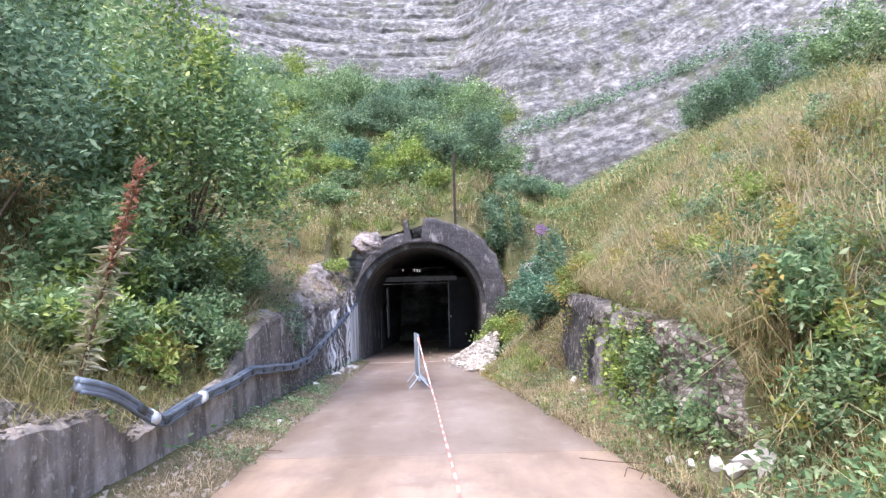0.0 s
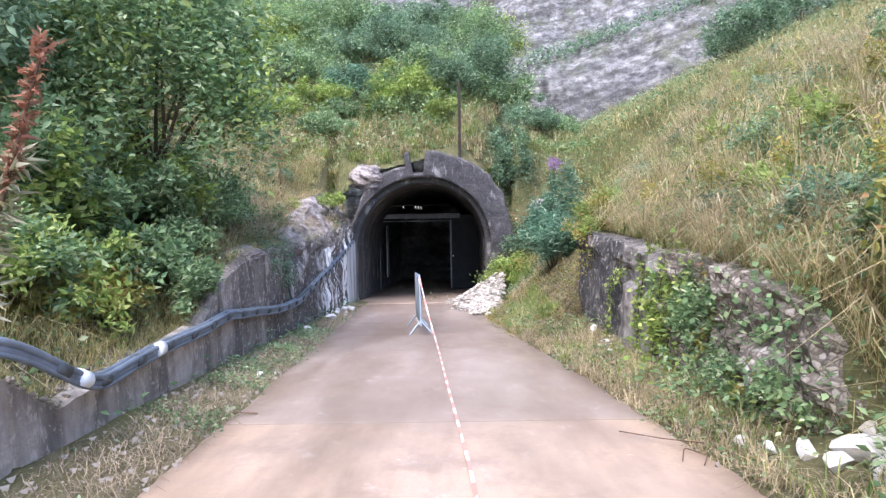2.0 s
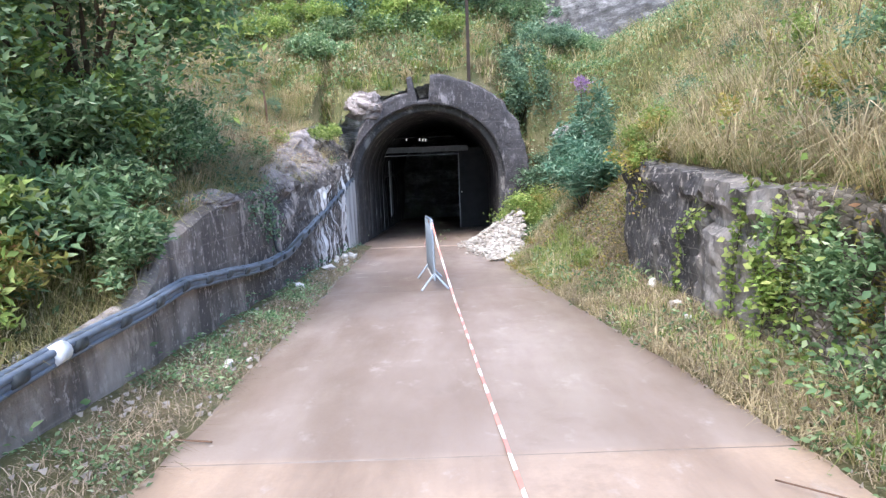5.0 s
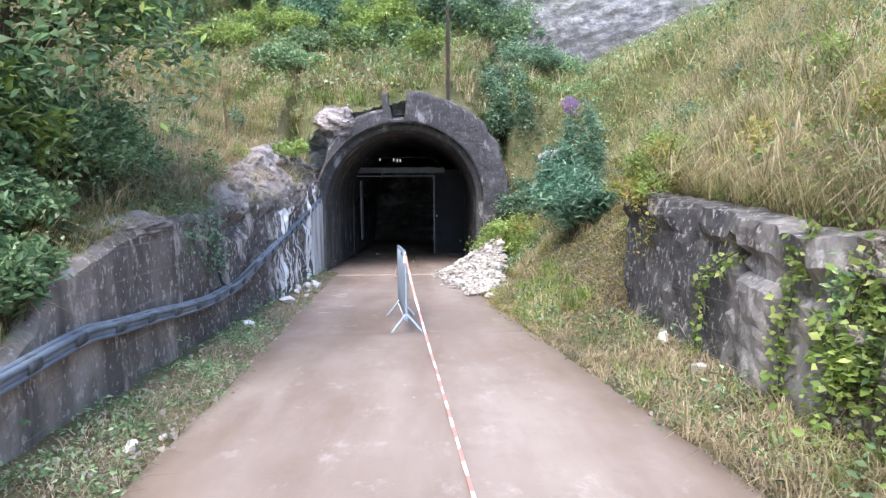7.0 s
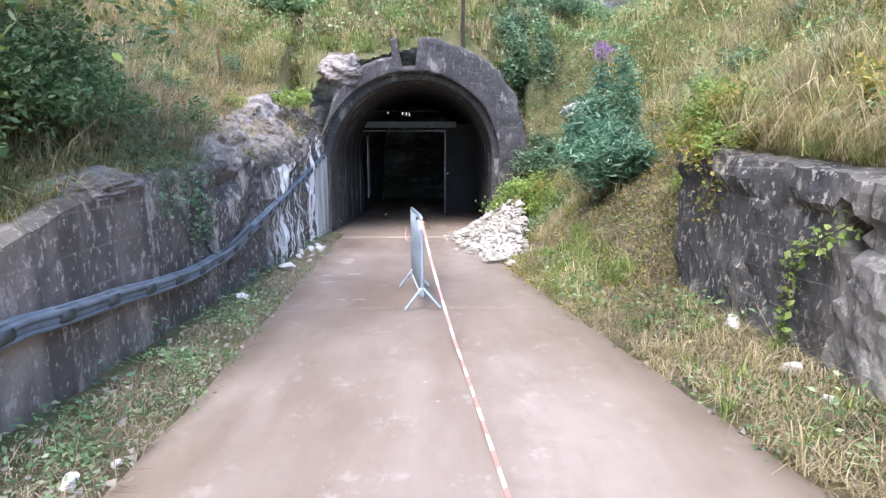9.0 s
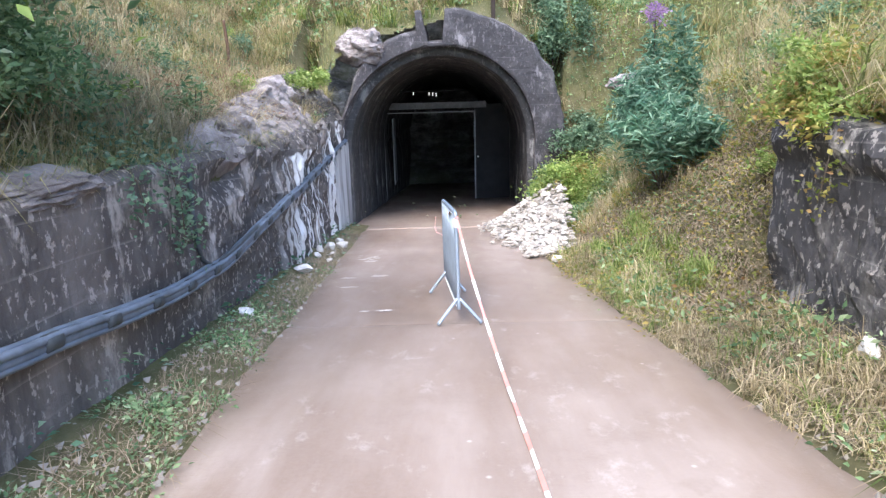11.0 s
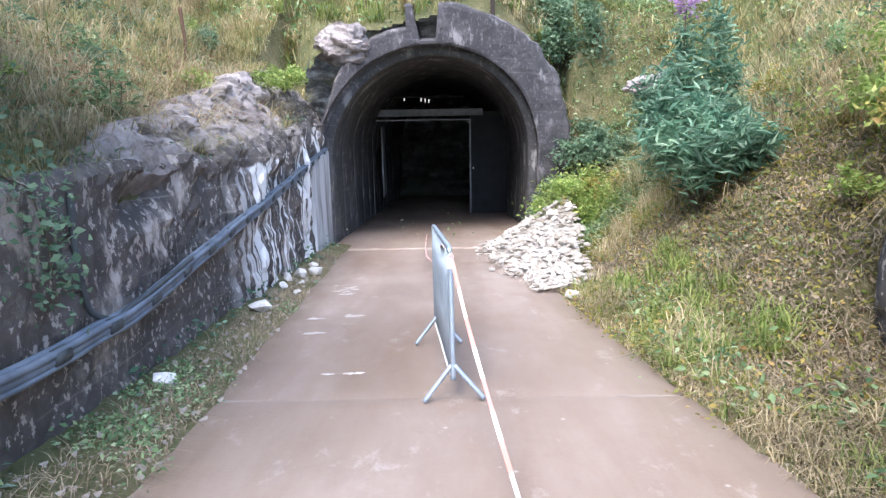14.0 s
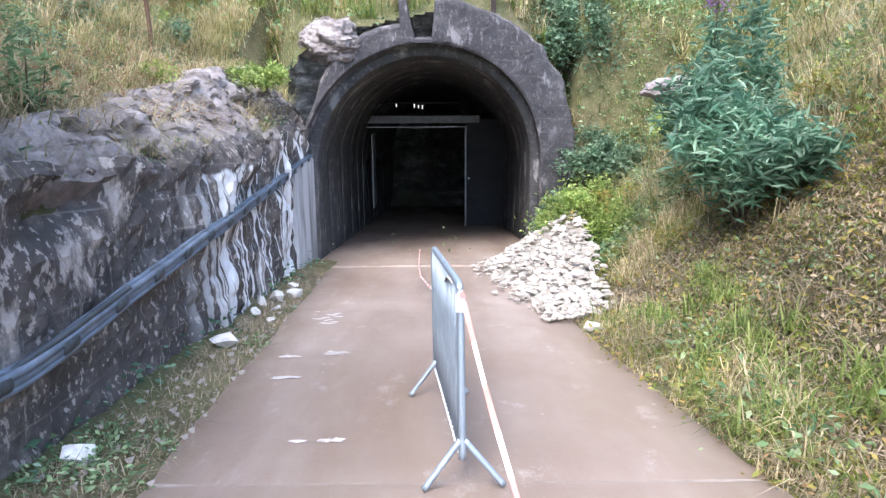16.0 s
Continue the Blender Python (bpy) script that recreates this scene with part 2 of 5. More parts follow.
LEAF_T = leafy("tree_leaf", (0.0, (0.09, 0.17, 0.08)), (0.5, (0.19, 0.30, 0.14)), (0.85, (0.32, 0.43, 0.22)), (1.0, (0.52, 0.59, 0.38)))
LEAF_Y = leafy("yellow_green_leaf", (0.0, (0.14, 0.22, 0.05)), (0.6, (0.28, 0.38, 0.1)), (1.0, (0.5, 0.54, 0.2)))
LEAF_B = leafy("blue_green_leaf", (0.0, (0.065, 0.155, 0.095)), (0.6, (0.145, 0.265, 0.17)), (1.0, (0.35, 0.48, 0.34)))
LEAF_D = leafy("dark_shrub_leaf", (0.0, (0.08, 0.15, 0.09)), (0.7, (0.19, 0.29, 0.18)), (1.0, (0.316, 0.425, 0.265)))
LEAF_A = leafy("autumn_leaf", (0.0, (0.144, 0.204, 0.036)), (0.5, (0.3, 0.29, 0.08)), (0.85, (0.46, 0.36, 0.11)), (1.0, (0.4, 0.22, 0.12)))
LEAF_R = leafy("rust_red_leaf", (0.0, (0.2, 0.12, 0.07)), (0.5, (0.34, 0.15, 0.1)), (1.0, (0.42, 0.25, 0.17)))
LEAF_F = leafy("fern_pale_leaf", (0.0, (0.25, 0.26, 0.12)), (1.0, (0.5, 0.47, 0.36)))
PETAL = leafy("mauve_petal", (0.0, (0.3, 0.17, 0.34)), (1.0, (0.5, 0.34, 0.52)))
rng = np.random.default_rng(7)


# ---- shared shapes ----
def lattice(n, seed):
    return np.random.default_rng(seed).random((n, n, n))


LAT = lattice(64, 3)


def vnoise(x, y, z=0.0):
    """Smooth value noise in 0..1."""
    x, y, z = np.broadcast_arrays(np.asarray(x, float), np.asarray(y, float), np.asarray(z, float))
    ix, iy, iz = np.floor(x).astype(int), np.floor(y).astype(int), np.floor(z).astype(int)
    fx, fy, fz = x - ix, y - iy, z - iz
    fx, fy, fz = [f * f * (3 - 2 * f) for f in (fx, fy, fz)]
    out = 0
    for a in (0, 1):
        for b in (0, 1):
            for c in (0, 1):
                w = (fx if a else 1 - fx) * (fy if b else 1 - fy) * (fz if c else 1 - fz)
                out = out + w * LAT[(ix + a) % 64, (iy + b) % 64, (iz + c) % 64]
    return out


def fbm(x, y, z=0.0, octaves=4):
    out, amp, tot = 0, 1.0, 0.0
    for _ in range(octaves):
        out = out + amp * (vnoise(x, y, z) - 0.5)
        tot += amp
        x, y, z, amp = np.asarray(x) * 2.03 + 7.1, np.asarray(y) * 2.03 + 3.7, np.asarray(z) * 2.03 + 1.3, amp * 0.55
    return out / tot * 2


def mesh_of(name, verts, faces, mat, smooth=False):
    me = bpy.data.meshes.new(name)
    verts = np.asarray(verts, dtype=np.float32)
    me.vertices.add(len(verts))
    me.vertices.foreach_set("co", verts.ravel())
    faces = np.asarray(faces, dtype=np.int32)
    k = faces.shape[1]
    me.loops.add(faces.size)
    me.loops.foreach_set("vertex_index", faces.ravel())
    me.polygons.add(len(faces))
    me.polygons.foreach_set("loop_start", np.arange(0, faces.size, k, dtype=np.int32))
    me.polygons.foreach_set("use_smooth", np.full(len(faces), smooth))
    me.update(calc_edges=True)
    me.validate()
    me.materials.append(mat)
    return me


def grid_faces(nu, nv, close_u=False):
    i, j = np.meshgrid(np.arange(nu if close_u else nu - 1), np.arange(nv - 1), indexing="ij")
    i2 = (i + 1) % nu
    return np.stack([i * nv + j, i2 * nv + j, i2 * nv + j + 1, i * nv + j + 1], -1).reshape(-1, 4)


def part(name, bm, material, parent=None, label=""):
    me = bpy.data.meshes.new(name)
    bm.to_mesh(me)
    bm.free()
    me.materials.append(material)
    ob = new(name, me)
    ob.parent = parent
    return tagged(ob, label)


def part_mesh(name, me, parent=None, label=""):
    ob = new(name, me)
    ob.parent = parent
    return tagged(ob, label)


def empty(name, at=(0, 0, 0)):
    ob = new(name)
    ob.matrix_world = Matrix.Translation(at)
    return ob


def box_bm(size, at=(0, 0, 0), bevel=0.0, turn=None):
    bm = bmesh.new()
    bmesh.ops.create_cube(bm, size=1, matrix=Matrix.Diagonal((*size, 1)))
    if bevel:
        bmesh.ops.bevel(bm, geom=bm.edges[:], offset=bevel, segments=2, affect="EDGES")
    m = Matrix.Translation(at) @ (turn or Matrix())
    bmesh.ops.transform(bm, matrix=m, verts=bm.verts)
    return bm


def tube_mesh(name, pts, radius, mat, sides=8):
    """A tube along points; radius may be one number or one for each point."""
    p = np.asarray(pts, float)
    r = np.broadcast_to(np.asarray(radius, float), (len(p),))
    tan = np.gradient(p, axis=0)
    tan /= np.linalg.norm(tan, axis=1)[:, None] + 1e-9
    ref = np.where(np.abs(tan[:, 2:3]) > 0.9, [[1.0, 0, 0]], [[0, 0, 1.0]])
    a = np.cross(tan, ref)
    a /= np.linalg.norm(a, axis=1)[:, None] + 1e-9
    b = np.cross(tan, a)
    th = np.linspace(0, 2 * np.pi, sides, endpoint=False)
    v = p[:, None] + r[:, None, None] * (np.cos(th)[None, :, None] * a[:, None] + np.sin(th)[None, :, None] * b[:, None])
    n = len(p)
    i, j = np.meshgrid(np.arange(n - 1), np.arange(sides), indexing="ij")
    j2 = (j + 1) % sides
    f = np.stack([i * sides + j, i * sides + j2, (i + 1) * sides + j2, (i + 1) * sides + j], -1).reshape(-1, 4)
    v = np.concatenate([v.reshape(-1, 3), p[:1], p[-1:]])
    js = np.arange(sides)
    c0, c1 = np.full(sides, n * sides), np.full(sides, n * sides + 1)
    caps = np.concatenate([np.stack([c0, (js + 1) % sides, js, js], -1)[:, :3], np.stack([c1, (n - 1) * sides + js, (n - 1) * sides + (js + 1) % sides], -1)])
    tris = np.concatenate([f[:, [0, 1, 2]], f[:, [0, 2, 3]], caps])
    return mesh_of(name, v, tris, mat, True)


def smooth_path(pts, n):
    """A rounded line through a few points."""
    p = np.asarray(pts, float)
    s = np.concatenate([[0], np.cumsum(np.linalg.norm(np.diff(p, axis=0), axis=1))])
    u = np.linspace(0, s[-1], n)
    q = np.stack([np.interp(u, s, p[:, i]) for i in range(3)], 1)
    for _ in range(max(1, n // 30)):
        q[1:-1] = (q[:-2] + 2 * q[1:-1] + q[2:]) / 4
    return q


# ---- the lie of the land ----
def zr(y):
    return -0.122 * np.asarray(y, float)


def xl(y):
    return np.interp(y, [-12, 6, 14, 22, 30], [-1.7, -2.13, -2.42, -2.72, -2.75])


def xr(y):
    return np.interp(y, [-12, 6, 10, 13.5, 16.5, 18.5, 24], [2.9, 1.86, 1.58, 1.24, 0.98, 0.85, 1.5])


def xw(y):
    return np.interp(y, [-12, 4, 8, 12, 18, 24], [-2.7, -2.9, -3.0, -3.08, -3.12, -3.3])


def wall_top(y):
    return np.interp(y, [-12, 3, 4.4, 5.6, 6.2, 9.2, 9.6, 9.95, 11, 13, 17, 20.5, 22, 24], [0.6, 0.36, 0.28, 0.14, -0.28, -0.36, -0.22, 0.05, 0.18, 0.14, -0.12, -0.15, -0.15, -0.15])


def yp(x):
    """The skewed front of the portal."""
    return 24.5 + 0.5 * (np.asarray(x, float) + 1.0)


XC, R_IN, Z_SPRING = -0.87, 2.43, -1.12


def smoothstep(a, b, v):
    t = np.clip((np.asarray(v, float) - a) / (b - a), 0, 1)
    return t * t * (3 - 2 * t)


def land(x, y):
    """Height of the ground sheet."""
    x, y = np.broadcast_arrays(np.asarray(x, float), np.asarray(y, float))
    r = zr(y)
    # left: dirt strip, then the bank behind the wall
    strip = r + 0.004 + 0.15 * np.clip((xl(y) - x) / 0.8, 0, 1)
    off = np.clip(xw(y) - 0.3 - x, 0, None)
    bank = np.minimum(wall_top(y), 0.5) - 0.1 + 0.62 * off + 0.012 * off ** 2 + 0.25 * smoothstep(17, 24, y) * np.minimum(off, 3)
    left = np.where(x < xw(y) - 0.12, bank, strip)
    # right: verge, then the slope over the concrete block
    dx = np.clip(x - 2.6, 0, None)
    slope = 0.3 + 0.62 * np.minimum(dx, 5) + 0.45 * np.clip(dx - 5, 0, None) + 0.012 * np.clip(x - 12, 0, 20) ** 2 * (1 - smoothstep(10, 16, y))
    verge = r + 0.004 + 0.23 * np.clip((x - xr(y)) / 0.9, 0, 1)
    steep = r + 0.004 + 0.28 * np.clip((x - xr(y)) / 0.8, 0, 1) + 0.95 * np.clip(x - xr(y) - 0.8, 0, None)
    by_block = np.where(x > 2.75, slope, verge)
    near = r + 0.004 + 0.21 * np.clip((x - xr(y)) / 0.8, 0, 1) + 0.75 * np.clip(x - xr(y) - 0.75, 0, None)
    far_mix, near_mix = smoothstep(13.9, 14.7, y), 1 - smoothstep(5.4, 6.3, y)
    right = by_block * (1 - far_mix) + np.minimum(slope, steep) * far_mix
    right = right * (1 - near_mix) + np.minimum(slope + 0.3, near) * near_mix
    left = left + np.clip((xl(y) - x + 0.03) * 0.8, -0.15, 0)
    right = right + np.clip((x - xr(y) + 0.03) * 0.8, -0.15, 0)
    z = np.where(x < xl(y) + 0.2, left, np.where(x > xr(y) - 0.2, right, r - 0.15))
    # the hill behind the portal
    hill = 2.0 + 0.5 * (y - 25) + 0.05 * np.clip(-x - 3, 0, 20)
    hill = np.minimum(hill, 11.0 + 0.02 * (y - 40))
    ring = Z_SPRING + np.sqrt(np.clip((R_IN + 0.6) ** 2 - (x - XC) ** 2, 0, None))
    hill = np.minimum(hill, np.where(np.abs(x - XC) < R_IN + 0.9, ring + 1.1 * np.clip(y - yp(x), 0, None), hill))
    vale = smoothstep(0.5, 7.5, x)
    hill = hill * (1 - vale) + np.minimum(slope, 3.6 + 0.35 * np.clip(x - 5, 0, 30)) * vale
    behind = smoothstep(-0.5, 0.9, y - yp(np.clip(x, -5, 3)))
    z = np.where((x > -3.5) & (x < 1.75), np.where(y > yp(x) + 0.15, hill, z), z * (1 - behind) + np.maximum(hill, z) * behind)
    rough = np.where((x > xl(y)) & (x < xr(y)) & (y < 25), 0.0, 1.0)
    lumps = 0.1 * fbm(x * 1.3, y * 1.3) + 0.3 * fbm(x * 0.35, y * 0.35, 5) * np.clip(np.maximum(xw(y) - 0.6 - x, x - 3.0), 0, 1)
    tight = np.where((x > xw(y) - 0.3) & (x < 2.9) & (y < 24), 0.35, 1.0)
    return z + lumps * rough * tight


def axis_steps(lo, a, b, hi, fine, coarse):
    return np.concatenate([np.arange(lo, a, coarse), np.arange(a, b, fine), np.arange(b, hi + coarse, coarse)])


# ---- ground, cliff ----
gx, gy = axis_steps(-60, -9, 11, 75, 0.11, 1.0), axis_steps(-30, 0, 31, 75, 0.13, 1.0)
X, Y = np.meshgrid(gx, gy, indexing="ij")
Z = land(X, Y)
gf = grid_faces(len(gx), len(gy))
gv = np.stack([X, Y, Z], -1).reshape(-1, 3)
cen = gv[gf].mean(1)
rise = gv[gf][:, :, 2].max(1) - gv[gf][:, :, 2].min(1)
cut = (cen[:, 0] > -3.55) & (cen[:, 0] < 1.8) & (np.abs(cen[:, 1] - yp(cen[:, 0]) - 0.15) < 0.4) & (rise > 0.35)
ground = new("ground", mesh_of("ground", gv, gf[~cut], SOIL, True))
tagged(ground, "earth banks of an old quarry cutting", "ground", kind="structure")

az, up = np.radians(np.linspace(-62, 62, 520)), np.linspace(-6, 46, 190)
AZ, UP = np.meshgrid(az, up, indexing="ij")
deg = np.degrees(AZ)
ledge = 7.6 + 0.3 * (deg - 3) + 0.5 * fbm(deg * 0.3, 3.3)
on_right = smoothstep(1, 7, deg) * (1 - smoothstep(40, 46, deg))
dist = 50 + 0.75 * UP + 0.03 * np.abs(deg) ** 1.3 - on_right * (9 + 0.2 * (deg - 5)) * (1 - smoothstep(-0.3, 0.5, UP - ledge))
strata = 0.6 * fbm(deg * 0.12, 0.1, UP * 0.55 + 0.002 * deg ** 2) + 0.9 * fbm(deg * 0.4, UP * 0.4) + 0.3 * fbm(deg * 1.6, UP * 1.4)
bench = (UP - 0.011 * (50 * AZ + 2) ** 2) / 2.1 + 0.25 * fbm(deg * 0.25, 2.2)
dist = dist + strata + 1.1 * (smoothstep(0.55, 1.0, bench - np.floor(bench)) + np.floor(bench) * 0.6) * (1 - on_right)
cv = np.stack([dist * np.sin(AZ), dist * np.cos(AZ), UP + 0.2 * fbm(deg, UP)], -1).reshape(-1, 3)
cliff = new("cliff", mesh_of("cliff", cv, grid_faces(520, 190), CLIFF, True))
tagged(cliff, "pale grey chalk quarry face with dark bedding", "cliff", kind="structure")



def on_cliff(d, u):
    """Places on the cliff face at bearing d (degrees) and height u."""
    i = np.clip(np.searchsorted(np.degrees(az), d), 0, 519)
    j = np.clip(np.searchsorted(up, u), 0, 189)
    return cv.reshape(520, 190, 3)[i, j]


# ---- left retaining wall ----
wy = np.arange(-12, 23.7, 0.09)
wv_ = np.linspace(0, 1, 30)
rows = []
for y in wy:
    top = float(wall_top(y)) + 0.05 * float(fbm(y * 2.1, 0.3)) + 0.03 * float(fbm(y * 7, 4.3))
    z0 = float(zr(y)) - 0.3
    z = z0 + (top - z0) * wv_
    bulge = 0.03 * fbm(y * 1.4, z * 1.4, 2.0) + 0.014 * fbm(y * 6, z * 6, 9.0)
    broken = smoothstep(13, 18, y) * (0.1 + 0.16 * wv_ ** 2) * fbm(y * 2.3, z * 2.3, 4.0) + smoothstep(12, 15, y) * 0.05 * fbm(y * 8, z * 8, 14.0)
    x = xw(y) + bulge + broken - 0.05 * (wv_ > 0.97)
    hollow = np.exp(-((y - 15.15) / 0.55) ** 2 - ((z + 0.28 - 0.1 * fbm(y * 3, 1.0)) / 0.16) ** 2) + 0.7 * np.exp(-((y - 16.3) / 0.3) ** 2 - ((z + 0.35) / 0.12) ** 2)
    x = x - 0.22 * hollow + smoothstep(12.5, 14, y) * 0.07 * np.abs(fbm(y * 3.5, z * 3.5, 30.0))
    front = np.stack([x, np.full_like(z, y), z], 1)
    back = np.array([[xw(y) - 0.12, y, top + 0.01], [xw(y) - 0.24, y, top - 0.06], [xw(y) - 0.3, y, z0]])
    rows.append(np.concatenate([front, back]))
rows = np.array(rows)
wall = new("wall_left", mesh_of("wall_left", rows.reshape(-1, 3), grid_faces(rows.shape[0], rows.shape[1]), WALL, False))
tagged(wall, "stained cast-concrete retaining wall with limewash drips", "retaining wall", kind="structure")

# ---- right concrete block, with its open chase ----
def block_mesh(name, ya, yb, mat):
    ys = np.arange(ya, yb, 0.07)
    vs = np.linspace(0, 1, 26)
    out = []
    for y in ys:
        end = math.sqrt(max(0.0, 1 - max(0.0, (y - 14.15) / 0.5) ** 2))
        top = float(np.interp(y, [5.4, 6.0, 6.8, 9, 10.8, 13, 14.5], [-0.4, 0.1, 0.42, 0.4, 0.3, 0.3, 0.2])) + 0.07 * float(fbm(y * 1.7, 8.0)) + 0.04 * float(fbm(y * 6, 2.0))
        z0 = float(zr(y)) - 0.3
        z = z0 + (top - z0) * vs
        x = 2.48 + 0.7 * (1 - end) + 0.04 * fbm(y * 1.5, z * 1.5, 6.0) + 0.02 * fbm(y * 7, z * 7, 1.0)
        x = x + 0.12 * vs ** 6 * (0.6 + fbm(y * 2, 3.0))
        near = 1 - smoothstep(8.9, 9.5, y)
        x = x + near * (0.1 + 0.16 * fbm(y * 1.3, z * 1.6, 3.0) + 0.12 * fbm(y * 5, z * 5, 8.0) + 0.05 * fbm(y * 12, z * 12, 3.0)) + 0.5 * (1 - smoothstep(5.4, 6.4, y))
        chase = (np.abs(y - 10.98 + 0.1 * fbm(z * 4, 2.0)) < 0.09 + 0.1 * fbm(z * 5, 1.0)) & (z > -0.26 + 0.12 * float(fbm(y * 6, 1.0))) & (z < 0.12)
        x = x + np.where(chase, 0.3, 0.0)
        split = y < 10.75 + 0.3 * np.clip(-0.2 - z, 0, 1.5) + 0.08 * fbm(z * 5, 7.0)
        x = x + np.where(split & (z < -0.15), -0.1 + 0.08 * fbm(y * 3, z * 3, 4.0), 0.0) + 0.1 * fbm(y * 2.4, z * 2.4, 12.0)
        x = x - 0.09 * smoothstep(top - 0.34, top - 0.2, z) * (0.7 + fbm(y * 1.9, 6.0))
        crack = np.abs(y - 10.8 - 0.3 * np.clip(-0.2 - z, 0, 1.5) - 0.08 * fbm(z * 5, 7.0)) < 0.05
        x = x + np.where(crack, 0.05, 0.0)
        front = np.stack([x, np.full_like(z, y), z], 1)
        back = np.array([[x[-1] + 0.25, y, top + 0.04], [x[-1] + 0.7, y, top + 0.06], [3.6, y, z0]])
        out.append(np.concatenate([front, back]))
    out = np.array(out)
    return mesh_of(name, out.reshape(-1, 3), grid_faces(out.shape[0], out.shape[1]), mat, False)


wall_r = new("wall_right", block_mesh("wall_right", 9.33, 14.64, BLOCKM))
rock_r = new("rock_face", block_mesh("rock_face", 5.4, 9.4, CONGLO))
tagged(rock_r, "rough pale conglomerate face below the grass", "rock face", kind="structure")
tagged(wall_r, "broken dark-stained concrete abutment with an open chase", "concrete block", kind="structure")

# ---- portal ring ----
def portal_mesh():
    th = np.radians(np.linspace(-34, 214, 200))
    out = []
    for a in th:
        ca, sa = math.cos(a), math.sin(a)
        ca = math.copysign(1.0, ca) if sa < 0 else ca
        n1 = float(fbm(a * 3.0, 1.0)) + 0.6 * float(fbm(a * 9.0, 6.0))
        thick = 0.55 + 0.25 * max(0, sa) + 0.22 * max(0, ca) + 0.16 * n1
        thick = thick if a < math.pi * 0.56 else thick * 0.5 * (1 - 0.8 * float(smoothstep(2.2, 2.7, a)))
        thick = 0.12 if 1.55 < a < 1.70 else thick
        sec = []
        for k, (r, d) in enumerate([(R_IN + thick + 0.1, 1.6), (R_IN + thick, 0.12), (R_IN + thick - 0.05, 0.02)]
                                   + [(R_IN + (thick - 0.05) * (1 - s), 0.0) for s in np.linspace(0.1, 0.94, 10)]
                                   + [(R_IN, 0.03), (R_IN, 0.35), (R_IN - 0.04, 0.36), (R_IN - 0.04, 0.9)]):
            xx, zz = XC + r * ca, Z_SPRING + r * sa
            bump = 0.05 * float(fbm(xx * 1.6, zz * 1.6, 2.0)) + 0.025 * float(fbm(xx * 6, zz * 6, 7.0)) if 1 < k < 13 else 0.0
            sec.append((xx, float(yp(np.clip(xx, -3.6, 2.2))) + d + bump, zz))
        out.append(sec)
    out = np.array(out)
    return mesh_of("portal", out.reshape(-1, 3), grid_faces(out.shape[0], out.shape[1]), PORTALM, False)


portal = new("tunnel_portal", portal_mesh())
tagged(portal, "chipped grey concrete arch round the tunnel mouth", "tunnel portal", kind="structure")

# ---- tunnel lining: vault on straight sides, joined in rings ----
def lining_mesh():
    prof = [(XC - R_IN + 0.04, -7.5)] + [(XC - R_IN + 0.04, z) for z in (-4, -3, -2, -1.5)]
    prof += [(XC - (R_IN - 0.04) * math.cos(a), Z_SPRING + (R_IN - 0.04) * math.sin(a)) for a in np.linspace(0, math.pi, 40)]
    prof += [(XC + R_IN - 0.04, z) for z in (-1.5, -2, -3, -4, -7.5)]
    prof = np.array(prof)
    stations, step = [], 0
    for y in np.arange(0.4, 34, 0.25):
        stations.append((y, 0.0))
        if step % 6 == 5:
            stations += [(y + 0.01, 0.05), (y + 0.07, 0.05), (y + 0.08, 0.0)]
        step += 1
    out = []
    for k, (d, ring) in enumerate(stations):
        w = np.clip(1 - d / 4, 0, 1)
        yy = 24.5 + d + w * (yp(prof[:, 0]) - 24.5)
        drop = -0.06 * d
        zz = np.where(prof[:, 1] > -1.6, prof[:, 1] + drop, prof[:, 1])
        nrm = np.stack([prof[:, 0] - XC, np.clip(prof[:, 1] - Z_SPRING, 0, None)], 1)
        nrm /= np.linalg.norm(nrm, axis=1)[:, None] + 1e-6
        j = ring + 0.02 * fbm(prof[:, 0] * 1.5, prof[:, 1] * 1.5, d * 1.5)
        out.append(np.stack([prof[:, 0] + nrm[:, 0] * j, yy, zz + nrm[:, 1] * j], 1))
    out = np.array(out)
    return mesh_of("lining", out.reshape(-1, 3), grid_faces(out.shape[0], out.shape[1]), LINING, True)


lining = new("tunnel_lining", lining_mesh())
sol = lining.modifiers.new("thickness", "SOLIDIFY")
sol.thickness, sol.offset = 0.3, 0
tagged(lining, "ribbed dark concrete tunnel vault", "tunnel", kind="structure")
# Added near-black wall: shuts out the sky and stands for the tunnel's darkness.
end_blackout = part("wall_tunnel_end", box_bm((6.5, 0.3, 9), (XC, 58.4, -4)), DOORM)
tagged(end_blackout, "near-black wall added to keep the tunnel end dark", "wall", kind="structure")

